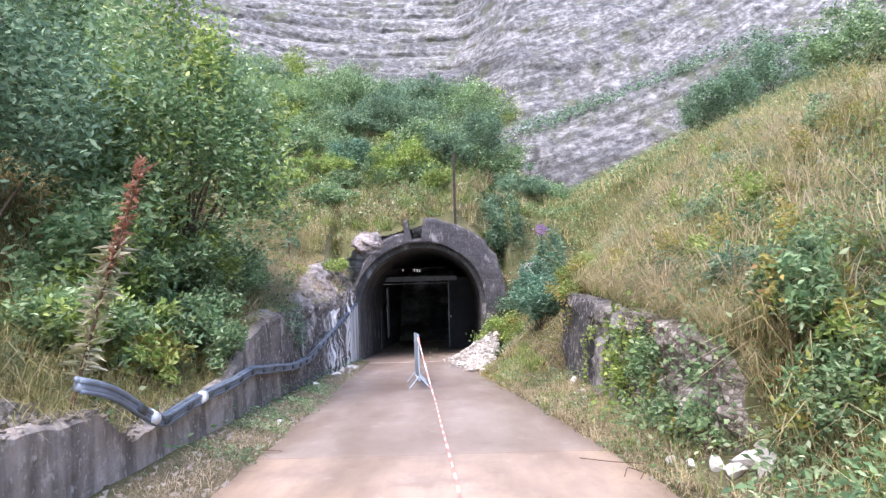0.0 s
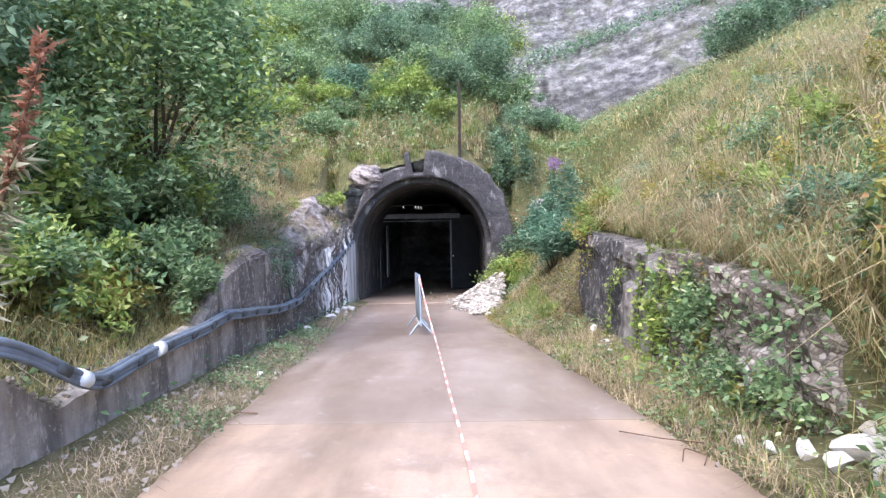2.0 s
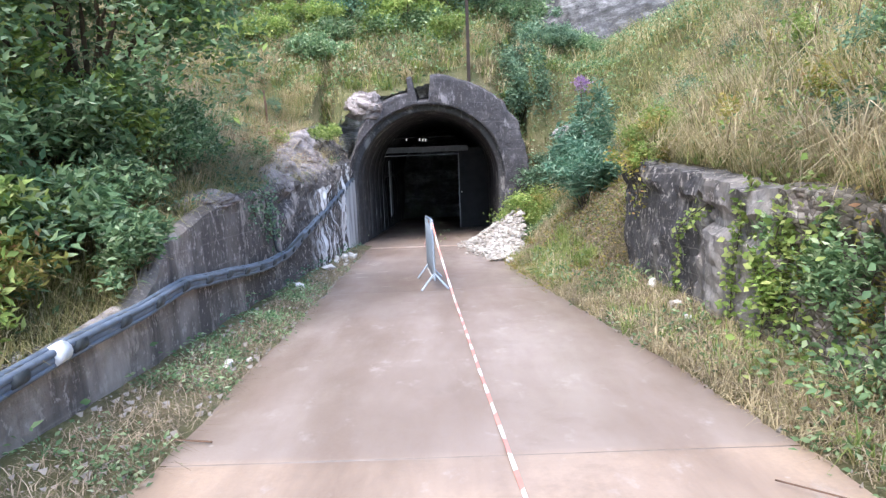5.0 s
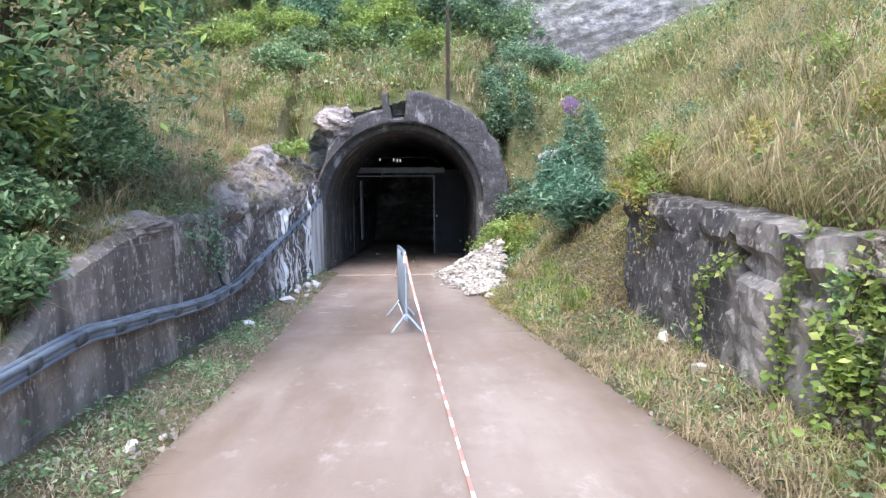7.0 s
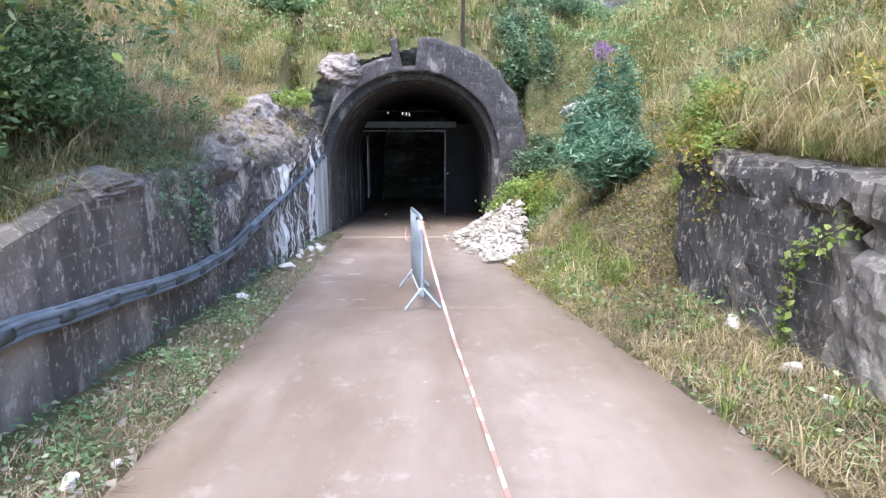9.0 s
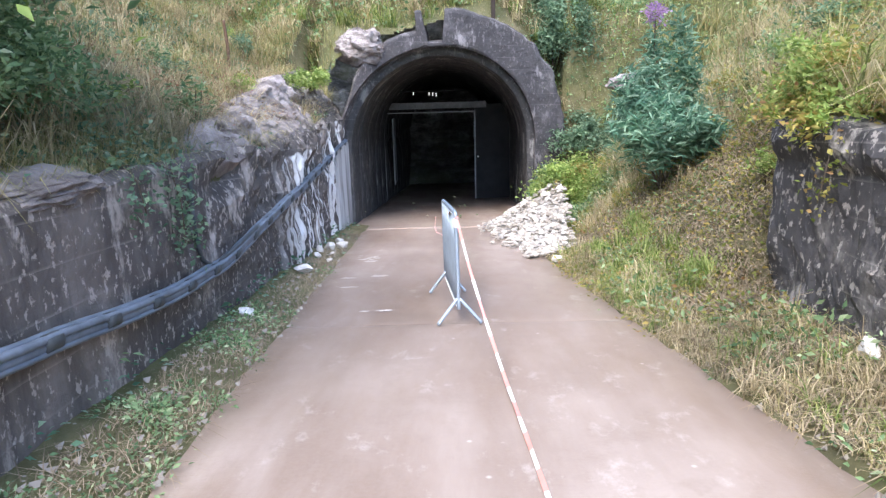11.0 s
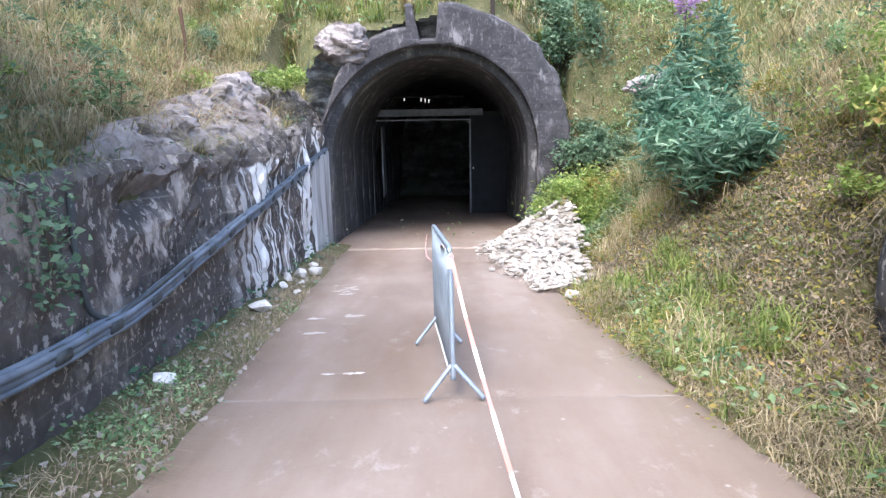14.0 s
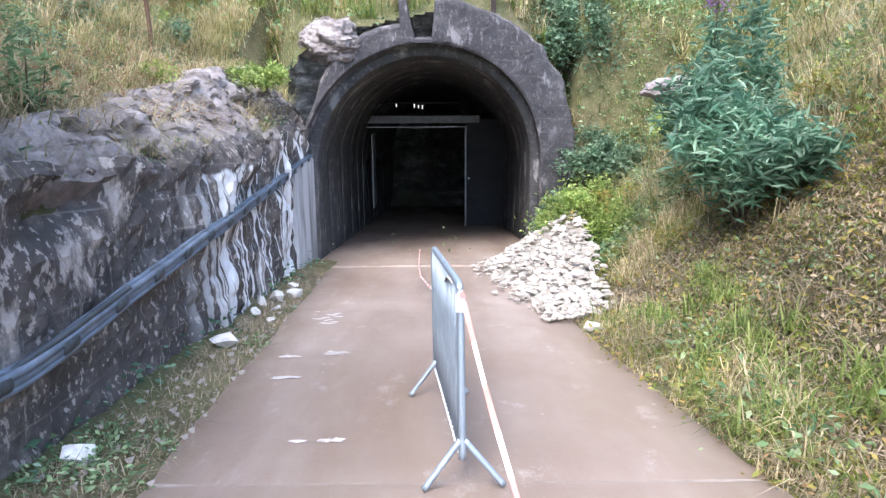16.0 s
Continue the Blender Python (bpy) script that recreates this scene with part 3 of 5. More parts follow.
# ---- road slabs ----
road = empty("road")
tagged(road, "rust-tinted concrete slab road sloping into the tunnel", "road", kind="structure")
JOINTS = [-12, -6.5, 0.45, 7.42, 14.25, 22.9]
for a, b in zip(JOINTS[:-1], JOINTS[1:]):
    ys = np.linspace(a + 0.008, b - 0.008, int((b - a) / 0.12))
    vs = np.linspace(0, 1, 9)
    out = []
    for y in ys:
        e0 = float(xl(y)) + 0.05 * float(fbm(y * 2.2, 1.1)) + 0.02 * float(fbm(y * 9, 4.0))
        e1 = float(xr(y)) + 0.05 * float(fbm(y * 2.2, 8.1)) + 0.02 * float(fbm(y * 9, 2.0))
        x = e0 + (e1 - e0) * vs
        z = zr(y) + 0.006 * fbm(x * 1.1, y * 1.1, 3.0)
        lip = min(y - a, b - y) < 0.03
        z = z - (0.006 if lip else 0)
        out.append(np.concatenate([[[e0, y, zr(y) - 0.2], [e0 - 0.01, y, zr(y) - 0.015]], np.stack([x, np.full(9, y), z], 1), [[e1 + 0.01, y, zr(y) - 0.015], [e1, y, zr(y) - 0.2]]]))
    out = np.array(out)
    part_mesh("slab", mesh_of("slab", out.reshape(-1, 3), grid_faces(out.shape[0], out.shape[1]), ROAD, True), road)
GRIT = plain("pale_joint_grit", (0.25, 0.21, 0.18), 0.95)
for y in JOINTS[1:-1]:
    w = float(xr(y) - xl(y)) - 0.12
    part("joint_filler", box_bm((w, 0.06, 0.1), (float(xr(y) + xl(y)) / 2, y, float(zr(y)) - 0.056), 0, Matrix.Rotation(-math.atan(0.122), 4, "X")), GRIT, road)
ys = np.linspace(22.91, 58.3, 120)
out = np.array([[[x, y, float(zr(y)) + 0.008 * float(fbm(x, y))] for x in np.linspace(-3.3, 1.58, 12)] for y in ys])
floor_t = new("floor_tunnel", mesh_of("floor_tunnel", out.reshape(-1, 3), grid_faces(out.shape[0], out.shape[1]), ROAD, True))
so = floor_t.modifiers.new("thickness", "SOLIDIFY")
so.thickness, so.offset = 0.2, 1
tagged(floor_t, "damp concrete tunnel floor", "floor", kind="structure")

k = Mat("limewash", 0.9)
k.colour(k.mix(k.ramp(k.noise(2.0, 5, 0.6, (1, 1, 0.2)), (0.42, 0.0), (0.62, 0.85)), (0.52, 0.52, 0.52), (0.16, 0.155, 0.15)))
k.bump(k.noise(20, 5), 0.4, 0.01)
wash = part("wall_limewash", box_bm((0.08, 2.4, 2.2), (-3.19, 23.3, -1.95), 0.015), k.m)
tagged(wash, "limewashed concrete panel at the tunnel mouth", "wall", kind="structure")

# ---- tunnel gateway ----
GY = 32.0
gate = empty("tunnel_gateway", (0, GY, float(zr(GY))))
tagged(gate, "dark bulkhead with a steel door frame inside the tunnel", "gateway")


def gpart(name, size, at, mat, label="", bevel=0.01):
    o = part(name, box_bm(size, (at[0], at[1] - GY, at[2] - float(zr(GY))), bevel), mat, gate, label)
    return o


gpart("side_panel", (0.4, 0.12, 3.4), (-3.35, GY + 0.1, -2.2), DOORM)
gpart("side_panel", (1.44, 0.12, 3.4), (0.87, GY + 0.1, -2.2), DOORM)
gpart("lintel_beam", (4.3, 0.3, 0.22), (-1.6, GY - 0.05, -0.5), plain("grey_beam_paint", (0.17, 0.175, 0.18), 0.6), "dull grey steel beam")
gpart("head_rail", (3.32, 0.09, 0.035), (-1.49, GY, -0.74), POSTSTEEL)
gpart("post", (0.05, 0.09, 3.2), (-3.13, GY, -2.34), POSTSTEEL)
gpart("post", (0.05, 0.09, 3.2), (0.14, GY, -2.34), POSTSTEEL)
gpart("door_leaf_edge", (0.05, 0.9, 2.4), (-2.85, GY + 1.0, -2.2), POSTSTEEL)
gpart("latch", (0.05, 0.06, 0.06), (0.24, GY - 0.02, -2.35), PLASTIC)
# Emission added so the small white dots show in the dark; not known lamps.
kb = Mat("glowing_white_dot", 0.3)
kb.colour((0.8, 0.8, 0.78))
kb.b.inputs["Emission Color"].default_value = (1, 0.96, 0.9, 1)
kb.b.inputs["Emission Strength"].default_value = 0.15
GLOW_DOT = kb.m
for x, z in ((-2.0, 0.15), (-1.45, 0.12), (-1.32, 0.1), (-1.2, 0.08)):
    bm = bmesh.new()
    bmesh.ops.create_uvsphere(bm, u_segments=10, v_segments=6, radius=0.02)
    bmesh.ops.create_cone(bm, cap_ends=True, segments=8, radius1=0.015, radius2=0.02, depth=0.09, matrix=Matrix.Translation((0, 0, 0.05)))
    o = part("glow_dot", bm, GLOW_DOT, gate, "small white dot given a faint glow")
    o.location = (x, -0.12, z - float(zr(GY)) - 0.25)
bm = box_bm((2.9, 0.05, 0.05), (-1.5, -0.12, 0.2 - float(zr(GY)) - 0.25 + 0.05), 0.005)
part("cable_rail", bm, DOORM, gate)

# ---- iron post over the portal ----
post = empty("iron_post", (0.45, 25.55, 1.5))
tagged(post, "dark rusty iron post standing on the portal", "post")
part("shaft", box_bm((0.1, 0.1, 3.2), (0, 0, 1.55), 0.008), RUST, post)
part("base_plate", box_bm((0.24, 0.24, 0.08), (0, 0, 0.0), 0.01), RUST, post)

# ---- crowd barrier ----
B0, B1 = Vector((-0.6, 14.2, 0)), Vector((-0.76, 16.02, 0))
blen = (B1 - B0).length
bar = empty("crowd_barrier", (B0.x, B0.y, float(zr(B0.y))))
pitch_b = math.atan2(float(zr(B1.y) - zr(B0.y)), blen)
yaw_b = math.atan2(B1.y - B0.y, B1.x - B0.x)
bar.matrix_world = Matrix.Translation((B0.x, B0.y, float(zr(B0.y)))) @ Matrix.Rotation(yaw_b, 4, "Z") @ Matrix.Rotation(-pitch_b, 4, "Y")
tagged(bar, "galvanised steel crowd-control barrier with a solid panel", "barrier")


def bent_tube(name, pts, r, mat, parent, label="", n=40):
    return part_mesh(name, tube_mesh(name, smooth_path(pts, n), r, mat, 10), parent, label)


bent_tube("frame", [(0, 0, 0.16), (0, 0, 0.6), (0, 0, 1.1), (0.02, 0, 1.14), (0.06, 0, 1.15), (blen / 2, 0, 1.15), (blen - 0.06, 0, 1.15), (blen - 0.02, 0, 1.14), (blen, 0, 1.1), (blen, 0, 0.6), (blen, 0, 0.16)], 0.021, STEEL, bar, n=120)
bent_tube("lower_rail", [(0, 0, 0.2), (blen, 0, 0.2)], 0.017, STEEL, bar)
part("infill_panel", box_bm((blen - 0.03, 0.006, 0.93), (blen / 2, 0, 0.665)), STEEL, bar, "flat blue-grey sheet")
for i in range(22):
    x = 0.06 + (blen - 0.12) * i / 21
    bent_tube("bar", [(x, 0.012, 0.2), (x, 0.012, 1.14)], 0.006, STEEL, bar, n=4)
    part("weld_tab", box_bm((0.03, 0.02, 0.03), (x, 0.015, 0.19), 0.004), PLASTIC, bar, "pale bar end")
for x in (0.0, blen - 0.25):
    for s in (-1, 1):
        bent_tube("leg", [(x, 0.012 * s, 0.27), (x - 0.05, 0.225 * s, 0.018)], 0.018, STEEL, bar, n=14)
for z in (0.45, 0.9):
    bent_tube("hook", [(blen, 0, z), (blen + 0.05, 0, z), (blen + 0.06, 0, z + 0.05)], 0.008, STEEL, bar, n=10)
part("tape_wrap", box_bm((0.05, 0.05, 0.12), (0.0, 0.0, 1.05), 0.012), TAPE_W, bar, "faded white tape wrap")


# ---- barrier tape ----
def tape_run(pts, stripes, label, width=0.028):
    t = empty("barrier_tape", pts[0])
    tagged(t, label, "barrier tape")
    p = smooth_path(np.asarray(pts, float) - np.asarray(pts[0], float), stripes * 3 + 1)
    for i in range(stripes):
        q = p[i * 3:i * 3 + 4]
        th = 0.55 * np.sin(0.35 * (np.arange(4) + i * 3)) + 0.25
        side = np.stack([np.cos(th), 0 * th, np.sin(th)], 1) * width / 2
        v = np.concatenate([q - side, q + side, q - side - [0, 0, 0.001], q + side - [0, 0, 0.001]])
        f = []
        for k in range(3):
            f += [(k, k + 1, 5 + k, 4 + k), (8 + k, 12 + k, 13 + k, 9 + k)]
        part_mesh("stripe", mesh_of("stripe", v, f, TAPE_W if i % 2 else TAPE_R, True), t)


def over(x, y, h):
    return (x, y, float(zr(y)) + h)


tape_run([over(-0.6, 14.17, 1.1), over(-0.5, 13.75, 0.7), over(-0.38, 13.2, 0.33), over(-0.27, 12.4, 0.06), over(-0.23, 11.9, 0.02), over(-0.11, 9.34, 0.02), over(0.06, 6.0, 0.02), over(0.15, 3.0, 0.02), over(0.3, -3, 0.02)], 72, "faded red and white tape trailing from barrier along road")
tape_run([over(-0.6, 14.17, 1.12), over(-0.62, 14.5, 1.12), over(-0.67, 14.75, 1.14)], 4, "red and white tape loop round the barrier top")
tape_run([over(-0.67, 14.75, 1.14), over(-0.72, 16, 0.85), over(-0.8, 18, 0.45), over(-1.0, 20.5, 0.2), over(-1.1, 22.8, 0.05), over(-1.15, 25.5, 0.02)], 40, "slack red and white tape running into the tunnel")

# ---- cables along the wall ----
cab = empty("wall_cable", (-2.95, 5.0, 0.4))
tagged(cab, "blue-grey bundled cables slung along the retaining wall", "cable")
CP = [(-2.96, 5.3, 0.42), (-2.88, 5.42, 0.38), (-2.82, 5.75, 0.2), (-2.8, 6.25, -0.12), (-2.85, 6.6, -0.24), (-2.88, 7.6, -0.27), (-2.92, 9.2, -0.4), (-2.97, 10.1, -0.45), (-2.98, 11.2, -0.63), (-2.98, 12.3, -0.83),
      (-2.98, 13.3, -0.98), (-3.0, 14.3, -1.06), (-3.0, 15.3, -1.03), (-3.02, 16.6, -0.98), (-3.05, 18, -0.97), (-3.1, 19.5, -0.95), (-3.15, 20.9, -0.94), (-3.2, 22.6, -0.9), (-3.22, 24.5, -0.85)]
path = smooth_path(CP, 260)
wig = 0.02 * np.stack([0 * path[:, 1], 0 * path[:, 1], fbm(path[:, 1] * 1.1, 3.0)], 1)
for dx, dz, r in ((0.0, 0.0, 0.042), (0.03, 0.045, 0.026), (-0.01, 0.06, 0.024), (0.025, -0.04, 0.02)):
    o = part_mesh("conduit", tube_mesh("conduit", path + wig + [dx, 0, dz] - np.array([-2.95, 5.0, 0.4]), r, CABLE, 10), cab)
for i in range(10, 255, 9):
    seg = path[i:i + 3] + wig[i:i + 3] + [0.008, 0, 0.015] - np.array([-2.95, 5.0, 0.4])
    part_mesh("strap", tube_mesh("strap", seg, 0.06, DARKSTEEL, 10), cab)
for yb in (6.25, 7.75):
    i = int(np.argmin(np.abs(path[:, 1] - yb)))
    seg = path[i - 1:i + 2] + wig[i - 1:i + 2] + [0.008, 0, 0.015] - np.array([-2.95, 5.0, 0.4])
    part_mesh("tape_band", tube_mesh("tape_band", seg, 0.07, BAND, 12), cab, "white tape band")
drop = empty("drop_cable", (-3.05, 14.3, -1.0))
tagged(drop, "dark cable hanging down the wall to the bundle", "cable")
part_mesh("conduit", tube_mesh("conduit", smooth_path([(0, -0.45, 0.95), (0, -0.5, 0.5), (0.02, -0.47, 0.12), (0.05, -0.25, 0.0), (0.08, 0.4, 0.03), (0.08, 1.2, 0.06)], 40), 0.022, DARKSTEEL, 8), drop)


# ---- stones ----
def stone_mesh(seed, mat, flat=0.7, n=16):
    r = random.Random(seed)
    bm = bmesh.new()
    for _ in range(n):
        v = Vector((r.gauss(0, 1), r.gauss(0, 1), r.gauss(0, 1))).normalized() * r.uniform(0.42, 0.55)
        bm.verts.new((v.x, v.y * r.uniform(0.7, 1), v.z * flat))
    hull = bmesh.ops.convex_hull(bm, input=bm.verts)
    bmesh.ops.delete(bm, geom=[g for g in hull["geom_interior"] if isinstance(g, bmesh.types.BMVert)], context="VERTS")
    bmesh.ops.recalc_face_normals(bm, faces=bm.faces)
    me = bpy.data.meshes.new("stone")
    bm.to_mesh(me)
    bm.free()
    me.materials.append(mat)
    return me


STONES = [stone_mesh(s, STONE) for s in range(10)]
WHITES = [stone_mesh(s, STONE_W) for s in range(20, 28)]


def lay(name, me, x, y, z, size, r, parent=None):
    ob = new(name, me)
    ob.parent = parent
    ob.matrix_basis = pose(x, y, z, r.uniform(-25, 25), r.uniform(-25, 25), r.uniform(0, 360)) @ Matrix.Diagonal((size, size * r.uniform(0.7, 1), size * r.uniform(0.7, 1), 1))
    return ob


rr = random.Random(4)
for x, y, s in ((-2.86, 17.0, 0.34), (-2.86, 14.4, 0.28), (-2.9, 19.4, 0.28), (-2.95, 18.5, 0.2), (-2.8, 18.9, 0.17), (-3.0, 19.1, 0.22), (-2.75, 19.8, 0.3), (-2.9, 20.4, 0.2), (-2.7, 18.3, 0.13),
                (2.12, 6.23, 0.2), (2.2, 6.05, 0.16), (2.36, 5.85, 0.24), (2.52, 5.67, 0.4), (2.66, 5.50, 0.3), (2.4, 5.55, 0.24), (2.75, 5.70, 0.26), (2.55, 5.30, 0.26), (2.2, 11.0, 0.2), (2.3, 12.2, 0.26), (2.15, 10.4, 0.16), (0.55, 18.0, 0.2), (0.75, 17.85, 0.16), (0.35, 18.6, 0.14), (0.62, 17.6, 0.1), (0.95, 17.7, 0.22), (-2.45, 9.6, 0.13), (-2.35, 9.9, 0.09)):
    z = float(land(x, y)) + s * 0.2
    o = lay("chalk_stone", rr.choice(WHITES), x, y, z, s, rr)
    tagged(o, "white chalk stone lying at the roadside", "stone", "roadside stones")

# rubble heap at the mouth
heap = empty("rubble_heap", (0.9, 20.8, float(zr(20.8))))
tagged(heap, "heap of white chalk rubble beside the tunnel mouth", "rubble heap")
HEAP = Vector((0.9, 20.8, float(zr(20.8))))
for i in range(290):
    u, v = rr.random(), rr.random()
    y = 18.2 + 5.2 * u
    w0, w1 = np.interp(y, [18.2, 19.5, 22.3, 23.4], [0.72, 0.4, 0.02, 0.3]), np.interp(y, [18.2, 20, 22.3, 23.4], [1.2, 1.45, 1.7, 1.7])
    x = w0 + (w1 - w0) * v
    hz = float(zr(y)) + (0.06 + 0.75 * v * float(np.interp(y, [18.2, 20, 22.5, 23.4], [0.25, 0.75, 1.4, 1.2]))) * 1.0
    lay("stone", rr.choice(STONES), x - HEAP.x, y - HEAP.y, hz - HEAP.z - 0.02, rr.uniform(0.09, 0.21), rr, heap)
sv, sf, off = [], [], 0
gq = np.random.default_rng(21)
for i in range(700):
    me = STONES[i % 10]
    co = np.array([v.co[:] for v in me.vertices]) * gq.uniform(0.05, 0.14)
    u, v = gq.random(2)
    y = 18.1 + 5.2 * u
    w0, w1 = np.interp(y, [18.2, 19.5, 22.3, 23.4], [0.68, 0.34, -0.05, 0.25]), np.interp(y, [18.2, 20, 22.3, 23.4], [1.3, 1.55, 1.75, 1.75])
    hz = float(zr(y)) + 0.04 + 0.75 * v * float(np.interp(y, [18.2, 20, 22.5, 23.4], [0.25, 0.75, 1.4, 1.2]))
    sv.append(co * [1, 1, 0.7] + [w0 + (w1 - w0) * v - HEAP.x - abs(gq.normal()) * 0.1 * (v < 0.15), y - HEAP.y, hz - HEAP.z])
    sf += [[off + k for k in p.vertices] for p in me.polygons if len(p.vertices) == 3]
    off += len(co)
tagged(part_mesh("small_rubble", mesh_of("small_rubble", np.concatenate(sv), sf, STONE), heap), kind="stuff")
hy, hv = np.meshgrid(np.linspace(18.1, 23.8, 30), np.linspace(-0.05, 1.0, 14), indexing="ij")
w0, w1 = np.interp(hy, [18.2, 19.5, 22.3, 23.4], [0.72, 0.4, 0.02, 0.3]), np.interp(hy, [18.2, 20, 22.3, 23.4], [1.2, 1.45, 1.7, 1.7])
hz = zr(hy) + 0.75 * np.clip(hv, 0, 1.3) * np.interp(hy, [18.2, 20, 22.5, 23.4], [0.25, 0.75, 1.4, 1.2]) - 0.07 - 0.3 * (hv < 0)
part_mesh("core", mesh_of("core", np.stack([w0 + (w1 - w0) * hv - HEAP.x, hy - HEAP.y, hz - HEAP.z], -1).reshape(-1, 3), grid_faces(30, 14), STONE), heap)


# pale rock masses over the wall and by the portal
def rock_mass(at, size, seed, label, mat=ROCK):
    bm = bmesh.new()
    bmesh.ops.create_icosphere(bm, subdivisions=5, radius=1)
    for v in bm.verts:
        p = v.co * 1.0
        q = p * 1.7 + Vector((seed * 3.1, seed * 1.7, 0))
        cell = noise.cell_vector(q * 1.1)
        d = 0.25 * noise.fractal(q, 1.0, 2.0, 5) + 0.12 * (cell.x - 0.5) + 0.1 * abs(noise.noise(q * 3))
        v.co = Vector((p.x * size[0], p.y * size[1], p.z * size[2])) * (1 + d)
    o = part("rock_outcrop", bm, mat)
    o.location = at
    return tagged(o, label, "rock")


PL = "pale weathered rock breaking out of the bank"
rock_mass((-3.45, 11.9, 0.12), (0.4, 0.75, 0.16), 1, "flat pale stone capping the retaining wall")
def rock_cap(ya, yb, mat):
    ys, vs = np.arange(ya, yb, 0.06), np.linspace(0, 1, 30)
    out = []
    for y in ys:
        h = float(np.interp(y, [14.2, 15.5, 18, 21, 24.4], [0.1, 0.45, 0.7, 1.0, 1.1]))
        base = float(wall_top(y)) - 0.12
        lump = fbm(y * 0.9, vs * h * 1.6, 11.0)
        jag = np.abs(fbm(y * 2.6, vs * h * 3.5, 15.0))
        x = float(xw(y)) + 0.05 - 0.85 * vs ** 1.2 * h + 0.3 * lump - 0.3 * jag + 0.11 * fbm(y * 7, vs * h * 9, 19.0)
        x = np.minimum(x, float(xw(y)) - 0.03 - 0.2 * vs + 0.05 * fbm(y * 5, vs * 4, 33.0))
        z = base + vs * h * (1 + 0.15 * float(fbm(y * 1.1, 4.4))) + 0.08 * fbm(y * 5, vs * h * 5, 23.0)
        tail = [[x[-1] - 0.5, y, z[-1] - 0.1], [x[-1] - 0.9, y, base - 0.6]]
        head = [[float(xw(y)) - 0.35, y, base - 0.4]]
        out.append(np.concatenate([head, np.stack([x, np.full(30, y), z], 1), tail]))
    out = np.array(out)
    return mesh_of("rock_ledge", out.reshape(-1, 3), grid_faces(out.shape[0], out.shape[1]), mat, False)


tagged(new("wing_wall", rock_cap(21.2, 24.4, WALL)), "blackened concrete wing curving up to the portal", "wing wall", kind="structure")
tagged(new("rock_ledge", rock_cap(14.2, 21.25, ROCK)), "pale weathered rock breaking out above the wall", "rock", kind="structure")
rock_mass((-2.75, 24.0, 1.3), (0.55, 0.5, 0.42), 6, "pale rock lodged beside the portal arch")
rock_mass((2.95, 21.4, 0.4), (0.45, 0.6, 0.2), 7, PL)
rock_mass((-3.35, 4.0, 0.12), (0.32, 1.2, 0.34), 9, "crumbling rubble on the wall top", CONGLO)
sv, sf, off = [], [], 0
gq = np.random.default_rng(22)
for i in range(900):
    me = STONES[i % 10]
    co = np.array([v.co[:] for v in me.vertices]) * gq.uniform(0.03, 0.1)
    y, v = gq.uniform(2.6, 8.0), gq.random()
    x = float(xw(y)) - 0.02 - 0.75 * v
    sv.append(co + [x, y, max(float(land(x, y)), float(wall_top(y)) - 0.02 + 0.25 * v * (y < 5.2)) + 0.02])
    sf += [[off + q for q in p.vertices] for p in me.polygons if len(p.vertices) == 3]
    off += len(co)
tagged(new("wall_rubble", mesh_of("wall_rubble", np.concatenate(sv), sf, CONGLO)), "loose pebbly rubble along the wall top", "rubble", kind="stuff")


# ---- plants ----
def blades(name, base, length, width, mat, lean=0.5, droop=0.6, seed=1, toward=None):
    """Many grass blades: each a bent strip of three triangles."""
    g = np.random.default_rng(seed)
    n = len(base)
    th = g.uniform(0, 2 * np.pi, n)
    if toward is not None:
        th = toward + g.normal(size=n) * 1.0
    L = length * g.uniform(0.45, 1.25, n)
    d = np.stack([np.cos(th), np.sin(th), np.zeros(n)], 1)
    s = np.stack([-np.sin(th), np.cos(th), np.zeros(n)], 1) * (width * g.uniform(0.6, 1.3, n))[:, None]
    ln = (lean * g.uniform(0.1, 1.2, n) * L)[:, None]
    mid = base + d * ln * 0.45 + np.stack([0 * L, 0 * L, 0.62 * L], 1)
    tip = base + d * ln * 1.3 + np.stack([0 * L, 0 * L, L * (1 - droop * g.uniform(0, 0.9, n))], 1)
    v = np.stack([base - s, base + s, mid - s * 0.7, mid + s * 0.7, tip], 1).reshape(-1, 3)
    k = np.arange(n)[:, None] * 5
    f = np.concatenate([k + [0, 1, 3], k + [0, 3, 2], k + [2, 3, 4]])
    return mesh_of(name, v, f, mat, True)


def leaves(name, at, size, mat, seed=1, narrow=0.45, up=0.2):
    """Many folded leaves, two quads' worth of triangles each."""
    g = np.random.default_rng(seed)
    n = len(at)
    d = g.normal(size=(n, 3))
    d[:, 2] = d[:, 2] * 0.6 + up
    d /= np.linalg.norm(d, axis=1)[:, None]
    nr = g.normal(size=(n, 3)) + [0, 0, 1.2]
    s = np.cross(d, nr)
    s /= np.linalg.norm(s, axis=1)[:, None] + 1e-6
    fold = np.cross(s, d)
    L = (size * g.uniform(0.55, 1.3, n))[:, None]
    v = np.stack([at, at + d * L * 0.45 + s * L * narrow * 0.5 + fold * L * 0.08, at + d * L - fold * L * 0.08, at + d * L * 0.45 - s * L * narrow * 0.5 + fold * L * 0.08], 1).reshape(-1, 3)
    k = np.arange(n)[:, None] * 4
    f = np.concatenate([k + [0, 1, 2], k + [0, 2, 3]])
    return mesh_of(name, v, f, mat, True)


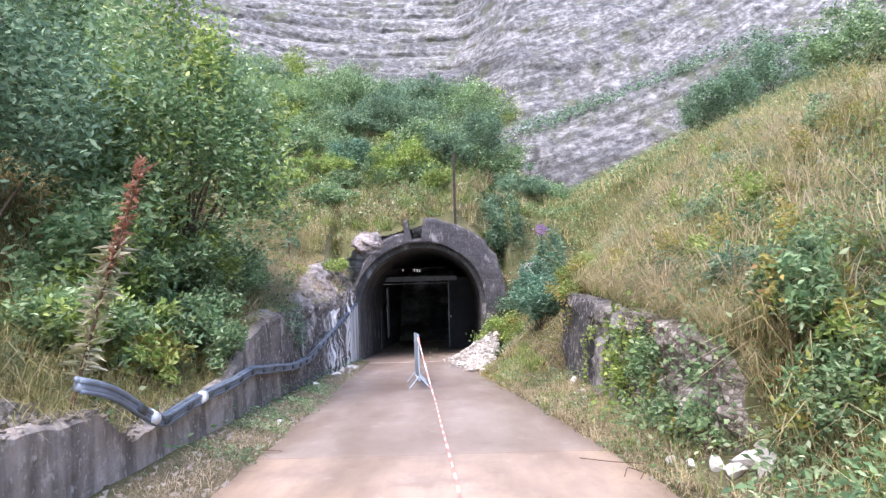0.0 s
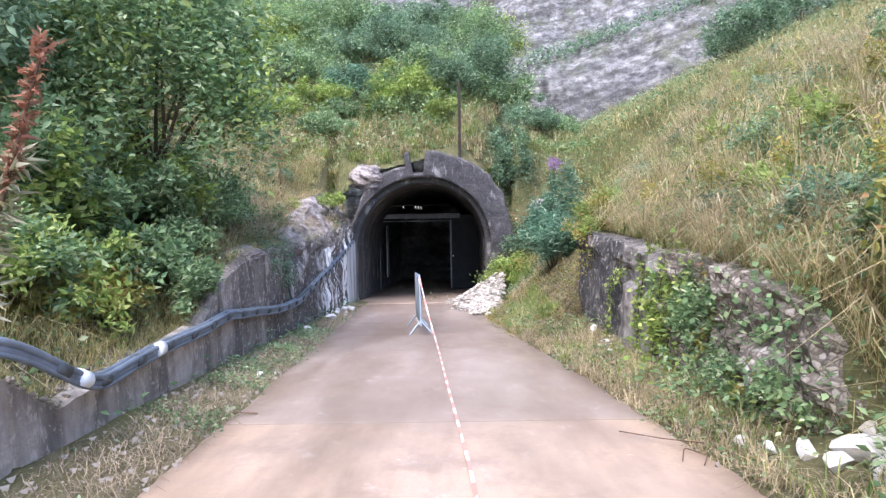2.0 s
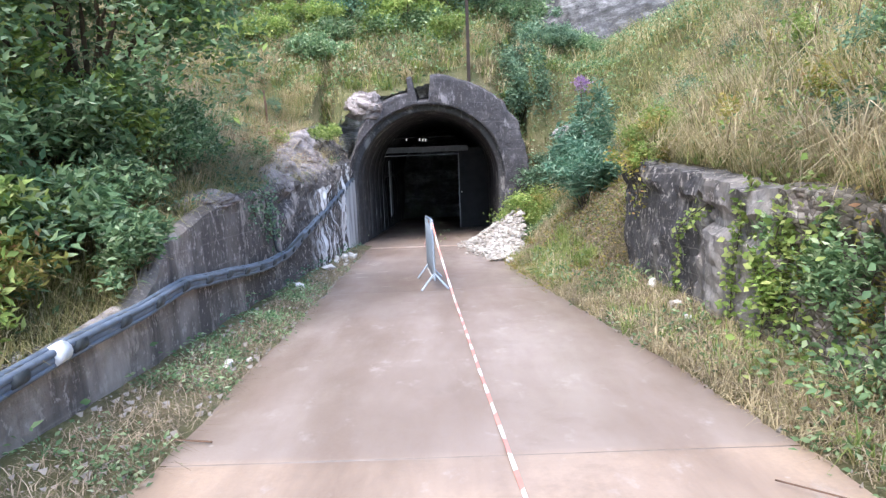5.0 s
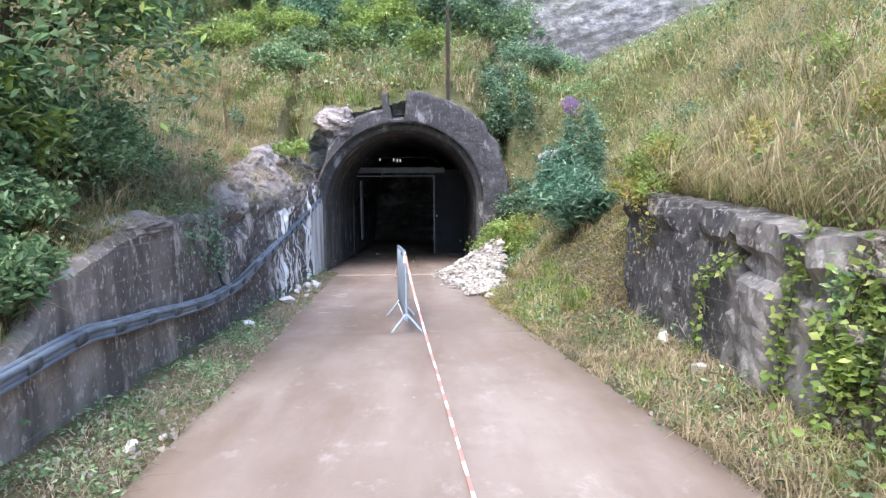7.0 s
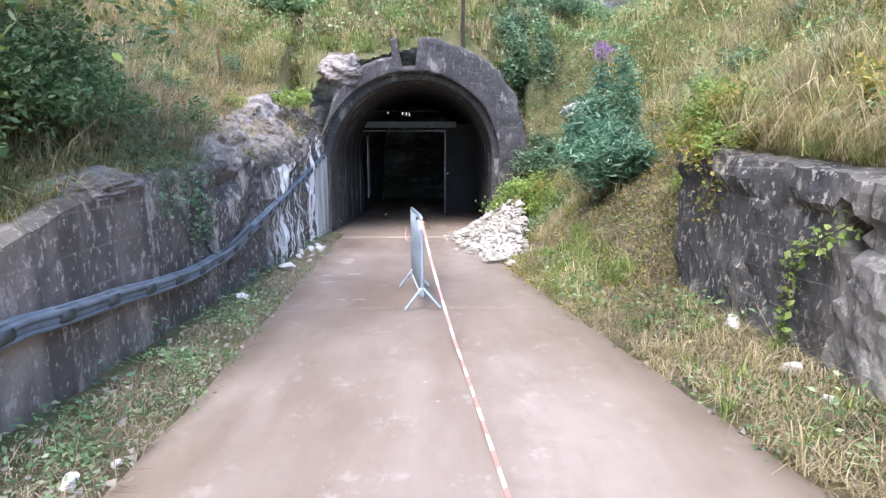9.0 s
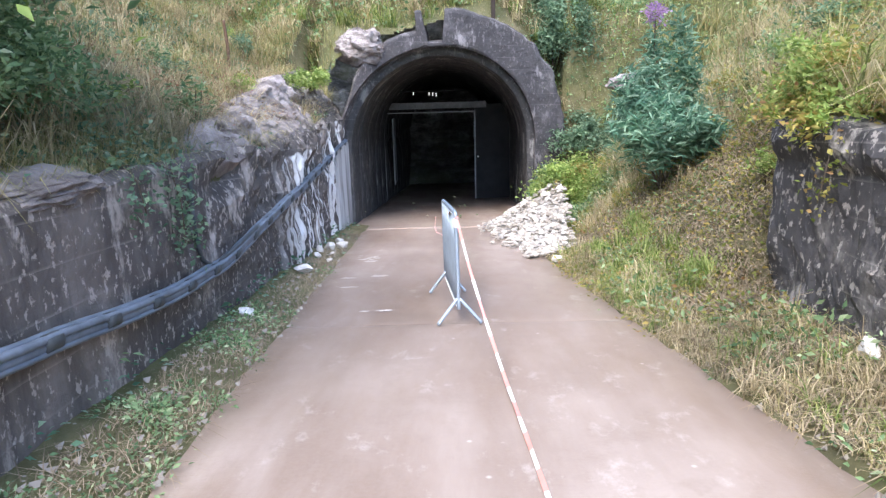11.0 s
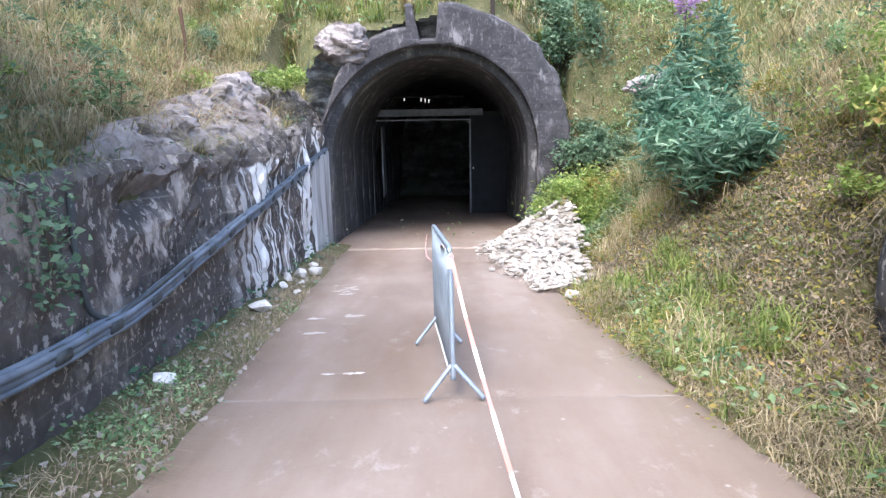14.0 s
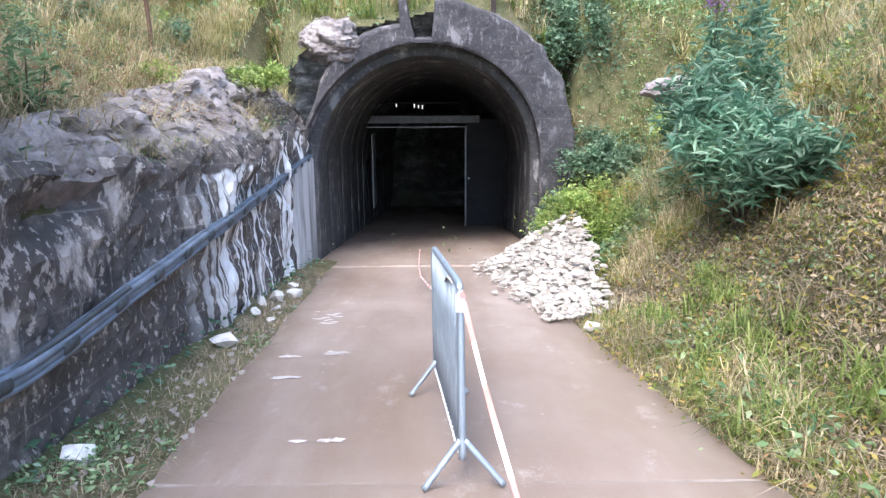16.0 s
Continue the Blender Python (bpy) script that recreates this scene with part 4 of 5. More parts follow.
def scatter(x0, x1, y0, y1, n, keep=None, seed=1, patch=0.0, pscale=0.9):
    g = np.random.default_rng(seed)
    x, y = g.uniform(x0, x1, n), g.uniform(y0, y1, n)
    ok = np.ones(n, bool) if keep is None else keep(x, y)
    if patch:
        ok &= fbm(x * pscale + seed, y * pscale) + g.uniform(-0.25, 0.25, n) > patch
    x, y = x[ok], y[ok]
    return np.stack([x, y, land(x, y) - 0.02], 1)


def stuff(name, me, label, cat):
    return tagged(new(name, me), label, cat, kind="stuff")


def left_bank(x, y):
    return (x < xw(y) - 0.17) & ~((y > 23.5) & (x > -3.9))


def right_bank(x, y):
    heap_zone = (y > 18) & (y < 24) & (x < 1.7)
    stones = (x > 2.15) & (x < 2.7) & (y > 5.3) & (y < 6.1)
    return (x > xr(y) + 0.05) & ~stones & ~((x > 2.42) & (x < 2.72) & (y > 6.3) & (y < 14.6)) & ~heap_zone & (y < yp(np.clip(x, 0, 3)) + 2)


def dead_ground(x, y):
    """The foot of the slope past the block, where the grass lies dead."""
    return (x < 3.5 + 0.5 * fbm(y * 0.8, 2.0)) & (x > xr(y) + 0.5) & (y > 13.6) & (y < 18.8 + 0.6 * fbm(x * 1.2, 5.0))


def living(x, y):
    thin = fbm(x * 7.3, y * 7.3, 40.0) > 0.45
    return right_bank(x, y) & (~dead_ground(x, y) | thin)


def hill_zone(x, y):
    return (y > yp(np.clip(x, -5, 4)) + 0.5)


stuff("meadow_grass", blades("meadow_grass", scatter(2.5, 13, 3, 28, 80000, living, 11), 0.3, 0.0042, GRASS_M, 0.8, 0.8, 1), "long yellow-green grass on the slope", "grass")
stuff("dry_grass", blades("dry_grass", scatter(2.4, 12, 3, 26, 42000, living, 12, 0.05), 0.45, 0.0035, GRASS_D, 1.1, 1.0, 2), "dry straw-coloured grass on the slope", "grass")
stuff("green_grass", blades("green_grass", scatter(1.0, 12, 2, 27, 44000, living, 13, 0.05), 0.28, 0.005, GRASS_G, 0.8, 0.7, 3), "green grass on the slope", "grass")
lip = lambda x, y: (x > 2.7)
stuff("lip_grass", blades("lip_grass", scatter(2.7, 3.5, 5.8, 14.6, 6500, lip, 70, 0.0), 0.42, 0.0035, GRASS_M, 1.1, 1.4, 70, math.pi), "long grass hanging over the block edge", "grass")
stuff("lip_grass", blades("lip_grass", scatter(2.7, 3.6, 5.8, 14.6, 3000, lip, 77, 0.05), 0.5, 0.0035, GRASS_D, 1.0, 1.3, 77, math.pi), "straw hanging over the block edge", "grass")
stuff("lip_straw", blades("lip_straw", scatter(2.75, 3.5, 5.6, 13.5, 1700, lip, 160), 0.5, 0.006, GRASS_D, 1.2, 1.5, 160, math.pi), "pale straw arching over the rock edge", "grass")
edge = lambda x, y: (x > xr(y) - 0.03) & (x < xr(y) + 0.35)
stuff("edge_grass", blades("edge_grass", scatter(0.8, 3.2, 1, 18.5, 60000, edge, 161, -0.1, 1.9), 0.12, 0.005, GRASS_D, 1.1, 1.0, 161), "dry grass leaning over the road edge", "grass")
lipl = lambda x, y: (x < xw(y) - 0.14)
stuff("wall_lip_grass", blades("wall_lip_grass", scatter(-3.9, -3.0, 2, 22, 16000, lipl, 78, -0.1), 0.34, 0.0035, GRASS_M, 1.1, 1.3, 78, 0.0), "grass hanging over the wall top", "grass")
stuff("verge_grass", blades("verge_grass", scatter(0.8, 3.2, 1, 20, 26000, living, 14, -0.15, 1.6), 0.17, 0.0045, GRASS_D, 1.0, 0.9, 4), "dry grass along the road verge", "grass")
stuff("verge_grass", blades("verge_grass", scatter(0.8, 3.2, 1, 20, 16000, living, 15, 0.0, 1.6), 0.16, 0.0045, GRASS_M, 0.9, 0.8, 5), "green and yellow grass along the road verge", "grass")
stuff("bank_grass", blades("bank_grass", scatter(-11, -3.2, 2, 25, 60000, left_bank, 16), 0.3, 0.0045, GRASS_M, 1.0, 0.8, 6), "rough grass on the bank above the wall", "grass")
stuff("bank_grass", blades("bank_grass", scatter(-9, -3.2, 2, 25, 30000, left_bank, 17, 0.05), 0.38, 0.004, GRASS_D, 1.1, 0.9, 7), "dry grass on the bank above the wall", "grass")
stuff("hill_grass", blades("hill_grass", scatter(-14, 5, 23.5, 42, 45000, hill_zone, 18), 0.4, 0.008, GRASS_M, 0.8, 0.7, 8), "rough grass above the portal", "grass")
stuff("far_grass", blades("far_grass", scatter(3, 32, 24, 46, 30000, None, 19), 0.5, 0.014, GRASS_M, 0.8, 0.7, 9), "grass on the far slope", "grass")


def low_plants(name, pts, spread, height, count, size, mat, label, seed, narrow=0.5):
    g = np.random.default_rng(seed)
    at = np.repeat(pts, count, 0)
    at = at + g.normal(size=at.shape) * [spread, spread, 0]
    at[:, 2] = land(at[:, 0], at[:, 1]) + g.uniform(0.0, 1, len(at)) ** 1.4 * height
    return stuff(name, leaves(name, at, size, mat, seed, narrow), label, "ground plants")


low_plants("bank_herbs", scatter(-10, -3.4, 3, 25, 900, left_bank, 21, 0.0), 0.3, 0.25, 24, 0.085, LEAF_T, "leafy weeds on the bank", 21)
low_plants("slope_herbs", scatter(2.6, 13, 3, 30, 900, living, 22, 0.05), 0.3, 0.45, 30, 0.085, LEAF_T, "leafy weeds in the slope grass", 22)
low_plants("slope_herbs", scatter(2.2, 12, 3, 26, 380, living, 23, 0.05), 0.25, 0.5, 28, 0.09, LEAF_Y, "yellow-green weeds in the slope grass", 23)
low_plants("hill_herbs", scatter(-14, 3, 24.5, 42, 2000, hill_zone, 24, -0.15), 0.45, 0.8, 32, 0.12, LEAF_T, "low scrub over the portal", 24)
low_plants("far_herbs", scatter(4, 30, 24, 46, 1200, None, 25, 0.0), 0.6, 0.8, 24, 0.16, LEAF_T, "low scrub on the far slope", 25)
def tufts(name, pts, per, length, width, mat, label, seed, spread=0.05):
    g = np.random.default_rng(seed)
    at = np.repeat(pts, per, 0) + g.normal(size=(len(pts) * per, 3)) * [spread, spread, 0]
    return stuff(name, blades(name, at, length, width, mat, 1.2, 1.0, seed), label, "grass")


tufts("slope_tufts", scatter(2.7, 11, 4, 26, 700, living, 81, -0.1), 44, 0.7, 0.0075, GRASS_M, "arching grass tufts on the slope", 81)
tufts("slope_tufts", scatter(2.7, 11, 4, 24, 460, living, 82, 0.0), 44, 0.75, 0.007, GRASS_D, "straw-coloured grass tufts on the slope", 82)
tufts("verge_tufts", scatter(1.1, 2.6, 3, 19, 150, living, 83), 40, 0.24, 0.005, GRASS_D, "dry grass tufts on the verge", 83)
tufts("verge_tufts", scatter(1.0, 2.8, 3, 20, 120, living, 84), 40, 0.2, 0.006, GRASS_G, "green grass tufts on the verge", 84)
tufts("dead_tufts", scatter(1.2, 4.5, 14, 20.5, 240, living, 95), 40, 0.34, 0.005, GRASS_D, "dead straw on the slope foot", 95, 0.09)
tufts("bank_tufts", scatter(-8, -3.5, 3, 24, 520, left_bank, 85), 40, 0.5, 0.006, GRASS_M, "arching grass tufts on the bank", 85)
low_plants("slope_brush", scatter(3.0, 12, 6, 28, 700, living, 86, 0.1, 0.5), 0.22, 0.5, 40, 0.075, LEAF_D, "dark weeds among the slope grass", 86)
low_plants("portal_weeds", scatter(1.7, 6.0, 20.5, 31, 700, None, 89), 0.25, 0.35, 34, 0.1, LEAF_T, "leafy weeds on the bank beside the portal", 89)
low_plants("near_weeds", scatter(2.2, 5.5, 3.5, 8.5, 260, right_bank, 90), 0.16, 0.4, 44, 0.075, LEAF_T, "green weeds on the near bank", 90)
low_plants("verge_litter", scatter(1.0, 5.0, 13.5, 22, 900, right_bank, 87), 0.2, 0.12, 26, 0.06, LEAF_A, "browning leaves and stalks on the slope foot", 87)
g = np.random.default_rng(140)
lp = scatter(1.3, 4.4, 13.2, 19.6, 26000, dead_ground, 141)
lp[:, 2] += g.uniform(0.0, 0.07, len(lp))
stuff("dead_litter", blades("dead_litter", lp, 0.075, 0.0055, LITTER, 2.6, 1.9, 142), "grey-brown dead stalks lying on the slope foot", "litter")
vp = scatter(1.0, 2.7, 3, 14.5, 16000, right_bank, 170)
vp[:, 2] += g.uniform(0.0, 0.06, len(vp))
stuff("verge_straw", blades("verge_straw", vp, 0.1, 0.005, LITTER, 2.4, 1.8, 171), "matted dead stalks on the road verge", "litter")
low_plants("verge_weeds", scatter(1.3, 3.0, 4, 20, 230, right_bank, 172, 0.05, 1.2), 0.1, 0.16, 30, 0.055, LEAF_T, "low green weeds on the verge", 173)
low_plants("slope_herbs", scatter(3.2, 13, 5, 28, 1300, living, 174, 0.0, 0.8), 0.22, 0.4, 30, 0.075, LEAF_Y, "fresh green weeds through the slope grass", 175)
low_plants("far_herbs", scatter(6, 24, 20, 40, 700, None, 176, 0.05, 0.4), 0.5, 0.6, 26, 0.13, LEAF_T, "green scrub high on the slope", 177)
low_plants("litter_leaves", scatter(1.3, 4.4, 13.2, 19.6, 420, dead_ground, 143), 0.18, 0.06, 22, 0.06, LITTER, "withered leaves lying on the slope foot", 144)
tufts("green_tufts", scatter(1.3, 2.2, 14.5, 17.5, 26, right_bank, 145), 60, 0.28, 0.008, GRASS_G, "fresh green grass tufts at the road edge", 145, 0.09)
tufts("bank_tufts", scatter(-9, -3.5, 10, 25, 420, left_bank, 146), 40, 0.55, 0.007, GRASS_D, "straw-coloured grass tufts on the bank", 146)
tufts("hill_tufts", scatter(-12, 4, 24.5, 36, 700, hill_zone, 147), 34, 0.6, 0.011, GRASS_D, "straw-coloured tufts above the portal", 147, 0.12)
tufts("hill_tufts", scatter(-12, 4, 24.5, 36, 700, hill_zone, 148), 34, 0.5, 0.011, GRASS_G, "green grass tufts above the portal", 148, 0.12)
tufts("far_tufts", scatter(4, 26, 22, 44, 1100, None, 149), 30, 0.8, 0.016, GRASS_M, "arching grass tufts on the far slope", 149, 0.2)
tufts("ledge_tufts", scatter(-4.6, -3.55, 14, 23, 190, left_bank, 178), 36, 0.45, 0.006, GRASS_D, "dry grass tufts along the rock ledge", 178)
low_plants("ledge_brush", scatter(-4.8, -3.6, 15.5, 22, 110, left_bank, 179), 0.16, 0.5, 40, 0.05, LEAF_R, "russet withered stalks above the rock ledge", 179, 0.3)
low_plants("bank_ivy", scatter(-6.5, -3.4, 11, 23, 500, left_bank, 88, 0.0, 0.7), 0.25, 0.2, 40, 0.075, LEAF_B, "ivy and low leaves on the bank", 88)
strip = lambda x, y: (x > xw(y) + 0.15) & (x < xl(y) + 0.02)
low_plants("strip_weeds", scatter(-3.1, -2.1, 3, 21, 520, strip, 26, 0.22, 1.1), 0.08, 0.1, 50, 0.045, LEAF_T, "small green weeds between road and wall", 26)
stuff("strip_straw", blades("strip_straw", scatter(-3.1, -2.1, 3, 22, 18000, strip, 27, 0.0, 1.4), 0.11, 0.003, LITTER, 2.2, 1.4, 27), "dead straw between road and wall", "grass")
low_plants("verge_weeds", scatter(1.2, 3.4, 3, 19, 260, living, 28, 0.05, 1.4), 0.12, 0.28, 36, 0.07, LEAF_T, "green weeds along the verge", 28)
grit_pts = np.concatenate([scatter(-3.0, -2.0, 3, 22, 900, lambda x, y: (x > xw(y) + 0.05) & (x < xl(y) + 0.1), 29), scatter(1.0, 2.4, 3, 20, 900, lambda x, y: (x > xr(y) - 0.06) & (x < xr(y) + 0.3), 30)])
gr = np.random.default_rng(5)
tet = np.array([[1, 1, 1], [-1, -1, 1], [-1, 1, -1], [1, -1, -1]], float)
sz = gr.uniform(0.006, 0.028, len(grit_pts))
jig = tet[None] * sz[:, None, None] * gr.uniform(0.5, 1.2, (len(grit_pts), 4, 3)) + grit_pts[:, None] + [0, 0, 0.025]
kk = np.arange(len(grit_pts))[:, None] * 4
stuff("gravel", mesh_of("gravel", jig.reshape(-1, 3), np.concatenate([kk + [0, 1, 2], kk + [0, 3, 1], kk + [0, 2, 3], kk + [1, 3, 2]]), STONE), "loose chalk grit along the road edges", "gravel")


def shrub(name, at, size, n, leaf, mat, label, cat, seed, clumps=60, narrow=0.45, stems=7, hollow=0.35, mat2=None):
    """A woody plant: tapered stems with limbs, and a crown of leaves in uneven clumps."""
    g = np.random.default_rng(seed)
    root = empty(name, at)
    tagged(root, label, cat)
    dirs = g.normal(size=(clumps, 3))
    dirs[:, 2] = np.abs(dirs[:, 2]) * 0.9 - 0.15
    dirs /= np.linalg.norm(dirs, axis=1)[:, None]
    rad = (hollow + (1 - hollow) * g.random(clumps) ** 0.5) * g.uniform(0.75, 1.15, clumps)
    cc = dirs * rad[:, None] * np.asarray(size) + [0, 0, size[2] * 0.55]
    cc[:, 2] = np.maximum(cc[:, 2], 0.1 * size[2])
    which = g.integers(0, clumps, n)
    off = g.normal(size=(n, 3)) * np.asarray(size) * 0.13 * g.uniform(0.6, 1.3, clumps)[which][:, None]
    p = cc[which] + off
    p[:, 2] = np.maximum(p[:, 2], 0.02)
    if mat2 is None:
        part_mesh("crown", leaves("crown", p, leaf, mat, seed, narrow), root)
    else:
        k = which % 5 == 0
        part_mesh("crown", leaves("crown", p[~k], leaf, mat, seed, narrow), root)
        part_mesh("crown", leaves("crown", p[k], leaf, mat2, seed, narrow), root)
    for i in range(stems):
        e = cc[g.integers(0, clumps)]
        a = np.array([g.normal() * 0.06 * size[0], g.normal() * 0.06 * size[1], -0.15])
        mid = a * 0.5 + e * 0.5 + [0, 0, 0.12 * size[2]]
        pth = smooth_path([a, mid, e], 12)
        part_mesh("stem", tube_mesh("stem", pth, np.linspace(0.018, 0.005, 12) * max(size) ** 0.7, BARK, 6), root)
    return root


def on(x, y, lift=0.0):
    return (x, y, float(land(x, y)) + lift)


shrub("tree", on(-4.75, 12.0, 0.1), (1.7, 2.4, 3.1), 34000, 0.125, LEAF_T, "broad leafy sallow tree leaning over the wall", "tree", 31, 150, stems=16, hollow=0.5, mat2=LEAF_Y)
shrub("tree", on(-6.2, 8.4), (1.9, 1.9, 2.8), 18000, 0.11, LEAF_D, "dark leafy thicket on the bank", "tree", 33, 120, stems=10)
shrub("tree", on(-8.8, 13.0), (2.6, 3.2, 3.4), 26000, 0.14, LEAF_T, "tall sallow behind the thicket", "tree", 39, 120, stems=10)
shrub("tree", on(-10.5, 28.5), (2.8, 2.2, 2.8), 22000, 0.15, LEAF_T, "sallow further up the bank", "tree", 34, 100)
shrub("shrub", on(-3.95, 12.0), (0.55, 1.9, 0.75), 9000, 0.08, LEAF_T, "dark green bush spilling over the wall top", "shrub", 35, 80)
shrub("shrub", on(-3.9, 9.4), (0.6, 0.9, 0.6), 5000, 0.12, LEAF_T, "bright leafy shoots in front of the thicket", "shrub", 55, 50, mat2=LEAF_Y)
shrub("shrub", on(-4.3, 7.6), (0.7, 0.8, 0.6), 5000, 0.1, LEAF_T, "leafy undergrowth on the bank", "shrub", 56, 50, mat2=LEAF_Y)
shrub("shrub", on(-3.7, 10.4), (0.4, 0.7, 0.4), 4000, 0.08, LEAF_T, "undergrowth hanging at the wall top", "shrub", 57, 40)
shrub("shrub", on(-4.3, 5.0), (0.6, 0.55, 1.3), 6000, 0.1, LEAF_Y, "ivy-hung stump on the bank", "shrub", 36, 50, mat2=LEAF_A)
shrub("shrub", on(3.3, 5.4), (0.5, 0.6, 0.5), 1700, 0.08, LEAF_T, "leafy weeds beside the white stones", "weeds", 58, 40, mat2=LEAF_Y)
shrub("shrub", on(2.75, 7.3, -0.1), (0.28, 0.6, 0.6), 2600, 0.09, LEAF_T, "green weeds against the rock face", "weeds", 59, 36)
shrub("shrub", on(3.15, 6.0), (0.35, 0.5, 0.6), 2600, 0.09, LEAF_T, "weeds covering the end of the rock face", "weeds", 94, 36, mat2=LEAF_A)
shrub("shrub", on(3.9, 4.6), (0.6, 0.6, 0.6), 3500, 0.1, LEAF_Y, "yellowing weeds on the near bank", "weeds", 54, 40, mat2=LEAF_A)
shrub("shrub", (-3.2, 9.7, -0.25), (0.24, 0.6, 0.42), 3600, 0.08, LEAF_T, "leaves hiding the broken wall top", "shrub", 53, 40)
shrub("shrub", on(-4.2, 10.9), (0.7, 1.0, 0.9), 6500, 0.11, LEAF_T, "leafy shoots under the sallow", "shrub", 201, 50, mat2=LEAF_Y)
shrub("shrub", on(-4.7, 8.9), (0.8, 0.9, 1.2), 7000, 0.12, LEAF_T, "broad-leaved bush on the bank", "shrub", 202, 50, mat2=LEAF_Y)
shrub("shrub", on(-3.75, 8.2), (0.45, 0.9, 0.35), 4000, 0.09, LEAF_A, "browning undergrowth along the wall top", "shrub", 203, 40, mat2=LEAF_T)
shrub("shrub", (2.55, 8.3, -0.75), (0.2, 0.7, 0.65), 3200, 0.075, LEAF_T, "weeds climbing the rock face", "weeds", 204, 40, mat2=LEAF_A)
shrub("shrub", (2.5, 9.25, -0.8), (0.18, 0.4, 0.7), 2200, 0.075, LEAF_Y, "leafy growth between block and rock", "weeds", 205, 36, mat2=LEAF_T)
shrub("shrub", (2.45, 6.9, -0.7), (0.25, 0.8, 0.32), 2200, 0.06, LEAF_T, "green weeds at the foot of the rock", "weeds", 206, 40, mat2=LEAF_A)
shrub("shrub", on(3.0, 5.3, -0.1), (0.35, 0.5, 0.5), 1300, 0.07, LEAF_T, "leafy weeds beside the end of the rock face", "weeds", 207, 40, mat2=LEAF_A)
shrub("ivy", on(-3.75, 22.2, 0.5), (0.5, 0.8, 0.3), 2600, 0.08, LEAF_Y, "bright ivy patch on pale rock", "ivy", 38, 30)
# over the portal
for i, (x, y, s, m, n) in enumerate(((-1.6, 29.0, (1.4, 1.1, 1.3), LEAF_Y, 7000), (-3.6, 29.6, (1.5, 1.1, 1.2), LEAF_B, 7000), (0.2, 29.6, (1.2, 1.0, 1.5), LEAF_D, 7000), (2.2, 27.6, (1.2, 1.3, 1.7), LEAF_D, 9000),
                                      (3.4, 29.5, (1.3, 1.2, 1.0), LEAF_D, 6000), (4.6, 31.0, (1.2, 1.2, 0.7), LEAF_T, 5000), (-4.6, 26.6, (1.2, 0.9, 0.6), LEAF_T, 4500), (-6.6, 27.6, (1.3, 1.0, 0.7), LEAF_Y, 4500), (-0.6, 31.2, (1.3, 1.0, 1.1), LEAF_Y, 5000), (-10, 29, (2, 1.5, 1.6), LEAF_T, 7000), (3.2, 26.3, (1.3, 1.2, 0.7), LEAF_D, 7000), (2.4, 24.6, (0.9, 0.9, 0.6), LEAF_T, 5000), (4.6, 24.5, (1.0, 1.2, 0.6), LEAF_Y, 4000), (1.6, 30.5, (1.3, 1.2, 1.9), LEAF_D, 8000), (-6.0, 31, (1.8, 1.4, 1.5), LEAF_T, 8000), (-2.0, 34, (2.4, 1.6, 1.6), LEAF_D, 9000), (-8, 35, (2.6, 2, 2), LEAF_T, 9000), (1.5, 36, (2.2, 1.6, 1.6), LEAF_T, 8000))):
    shrub("shrub", on(x, y, -0.1), s, n, 0.13, m, "dense shrub on the hillside above the tunnel", "shrub", 40 + i, 45)
# scrub filling the hillside up to the quarry face
g = np.random.default_rng(150)
for i in range(26):
    x, y = g.uniform(-13, 3), g.uniform(30.5, 42)
    f = g.uniform(0.8, 1.5)
    shrub("shrub", on(x, y, -0.1), (1.5 * f, 1.3 * f, 1.1 * f * g.uniform(0.7, 1.4)), 4500, 0.16, (LEAF_T, LEAF_D, LEAF_Y, LEAF_T)[i % 4], "grey-green scrub on the hillside below the quarry face", "shrub", 151 + i, 36, stems=4)
for i in range(9):
    x, y = g.uniform(-6, 0.5), g.uniform(27.5, 30)
    shrub("shrub", on(x, y, -0.1), (0.8, 0.7, g.uniform(0.6, 1.0)), 3000, 0.12, (LEAF_Y, LEAF_T, LEAF_Y)[i % 3], "fresh green sapling growth above the tunnel", "shrub", 181 + i, 26, stems=4)
# tall weeds standing in the slope grass and on the bank
protos = [shrub("weed", on(4.2, 9.0), (0.28, 0.28, 0.5), 420, 0.09, LEAF_T, "tall leafy weed standing in the grass", "weed", 101, 16, 0.35, 5, 0.1),
          shrub("weed", on(5.4, 12.0), (0.35, 0.35, 0.4), 420, 0.09, LEAF_Y, "yellow-green leafy weed in the grass", "weed", 102, 16, 0.4, 5, 0.1),
          shrub("weed", on(3.6, 10.8), (0.25, 0.25, 0.45), 320, 0.07, LEAF_A, "browning weed standing in the grass", "weed", 103, 14, 0.35, 5, 0.1),
          shrub("weed", on(6.4, 15.0), (0.4, 0.4, 0.45), 500, 0.08, LEAF_D, "dark leafy weed in the grass", "weed", 104, 16, 0.4, 5, 0.1)]
for p in protos:
    tagged(p, group="weeds on the slopes")
g = np.random.default_rng(105)
spots = np.concatenate([scatter(3.0, 10, 5, 24, 70, right_bank, 106), scatter(3.0, 6, 4, 12, 24, right_bank, 107), scatter(-8, -3.7, 13, 24, 26, left_bank, 108), scatter(-5, -3.6, 4, 9, 14, left_bank, 109)])
for i, (x, y, z) in enumerate(spots):
    f = g.uniform(0.6, 1.25)
    copy_thing(protos[i % 4], pose(x, y, z, 0, 0, g.uniform(0, 360)) @ Matrix.Diagonal((f, f, f * g.uniform(0.7, 1.2), 1)))
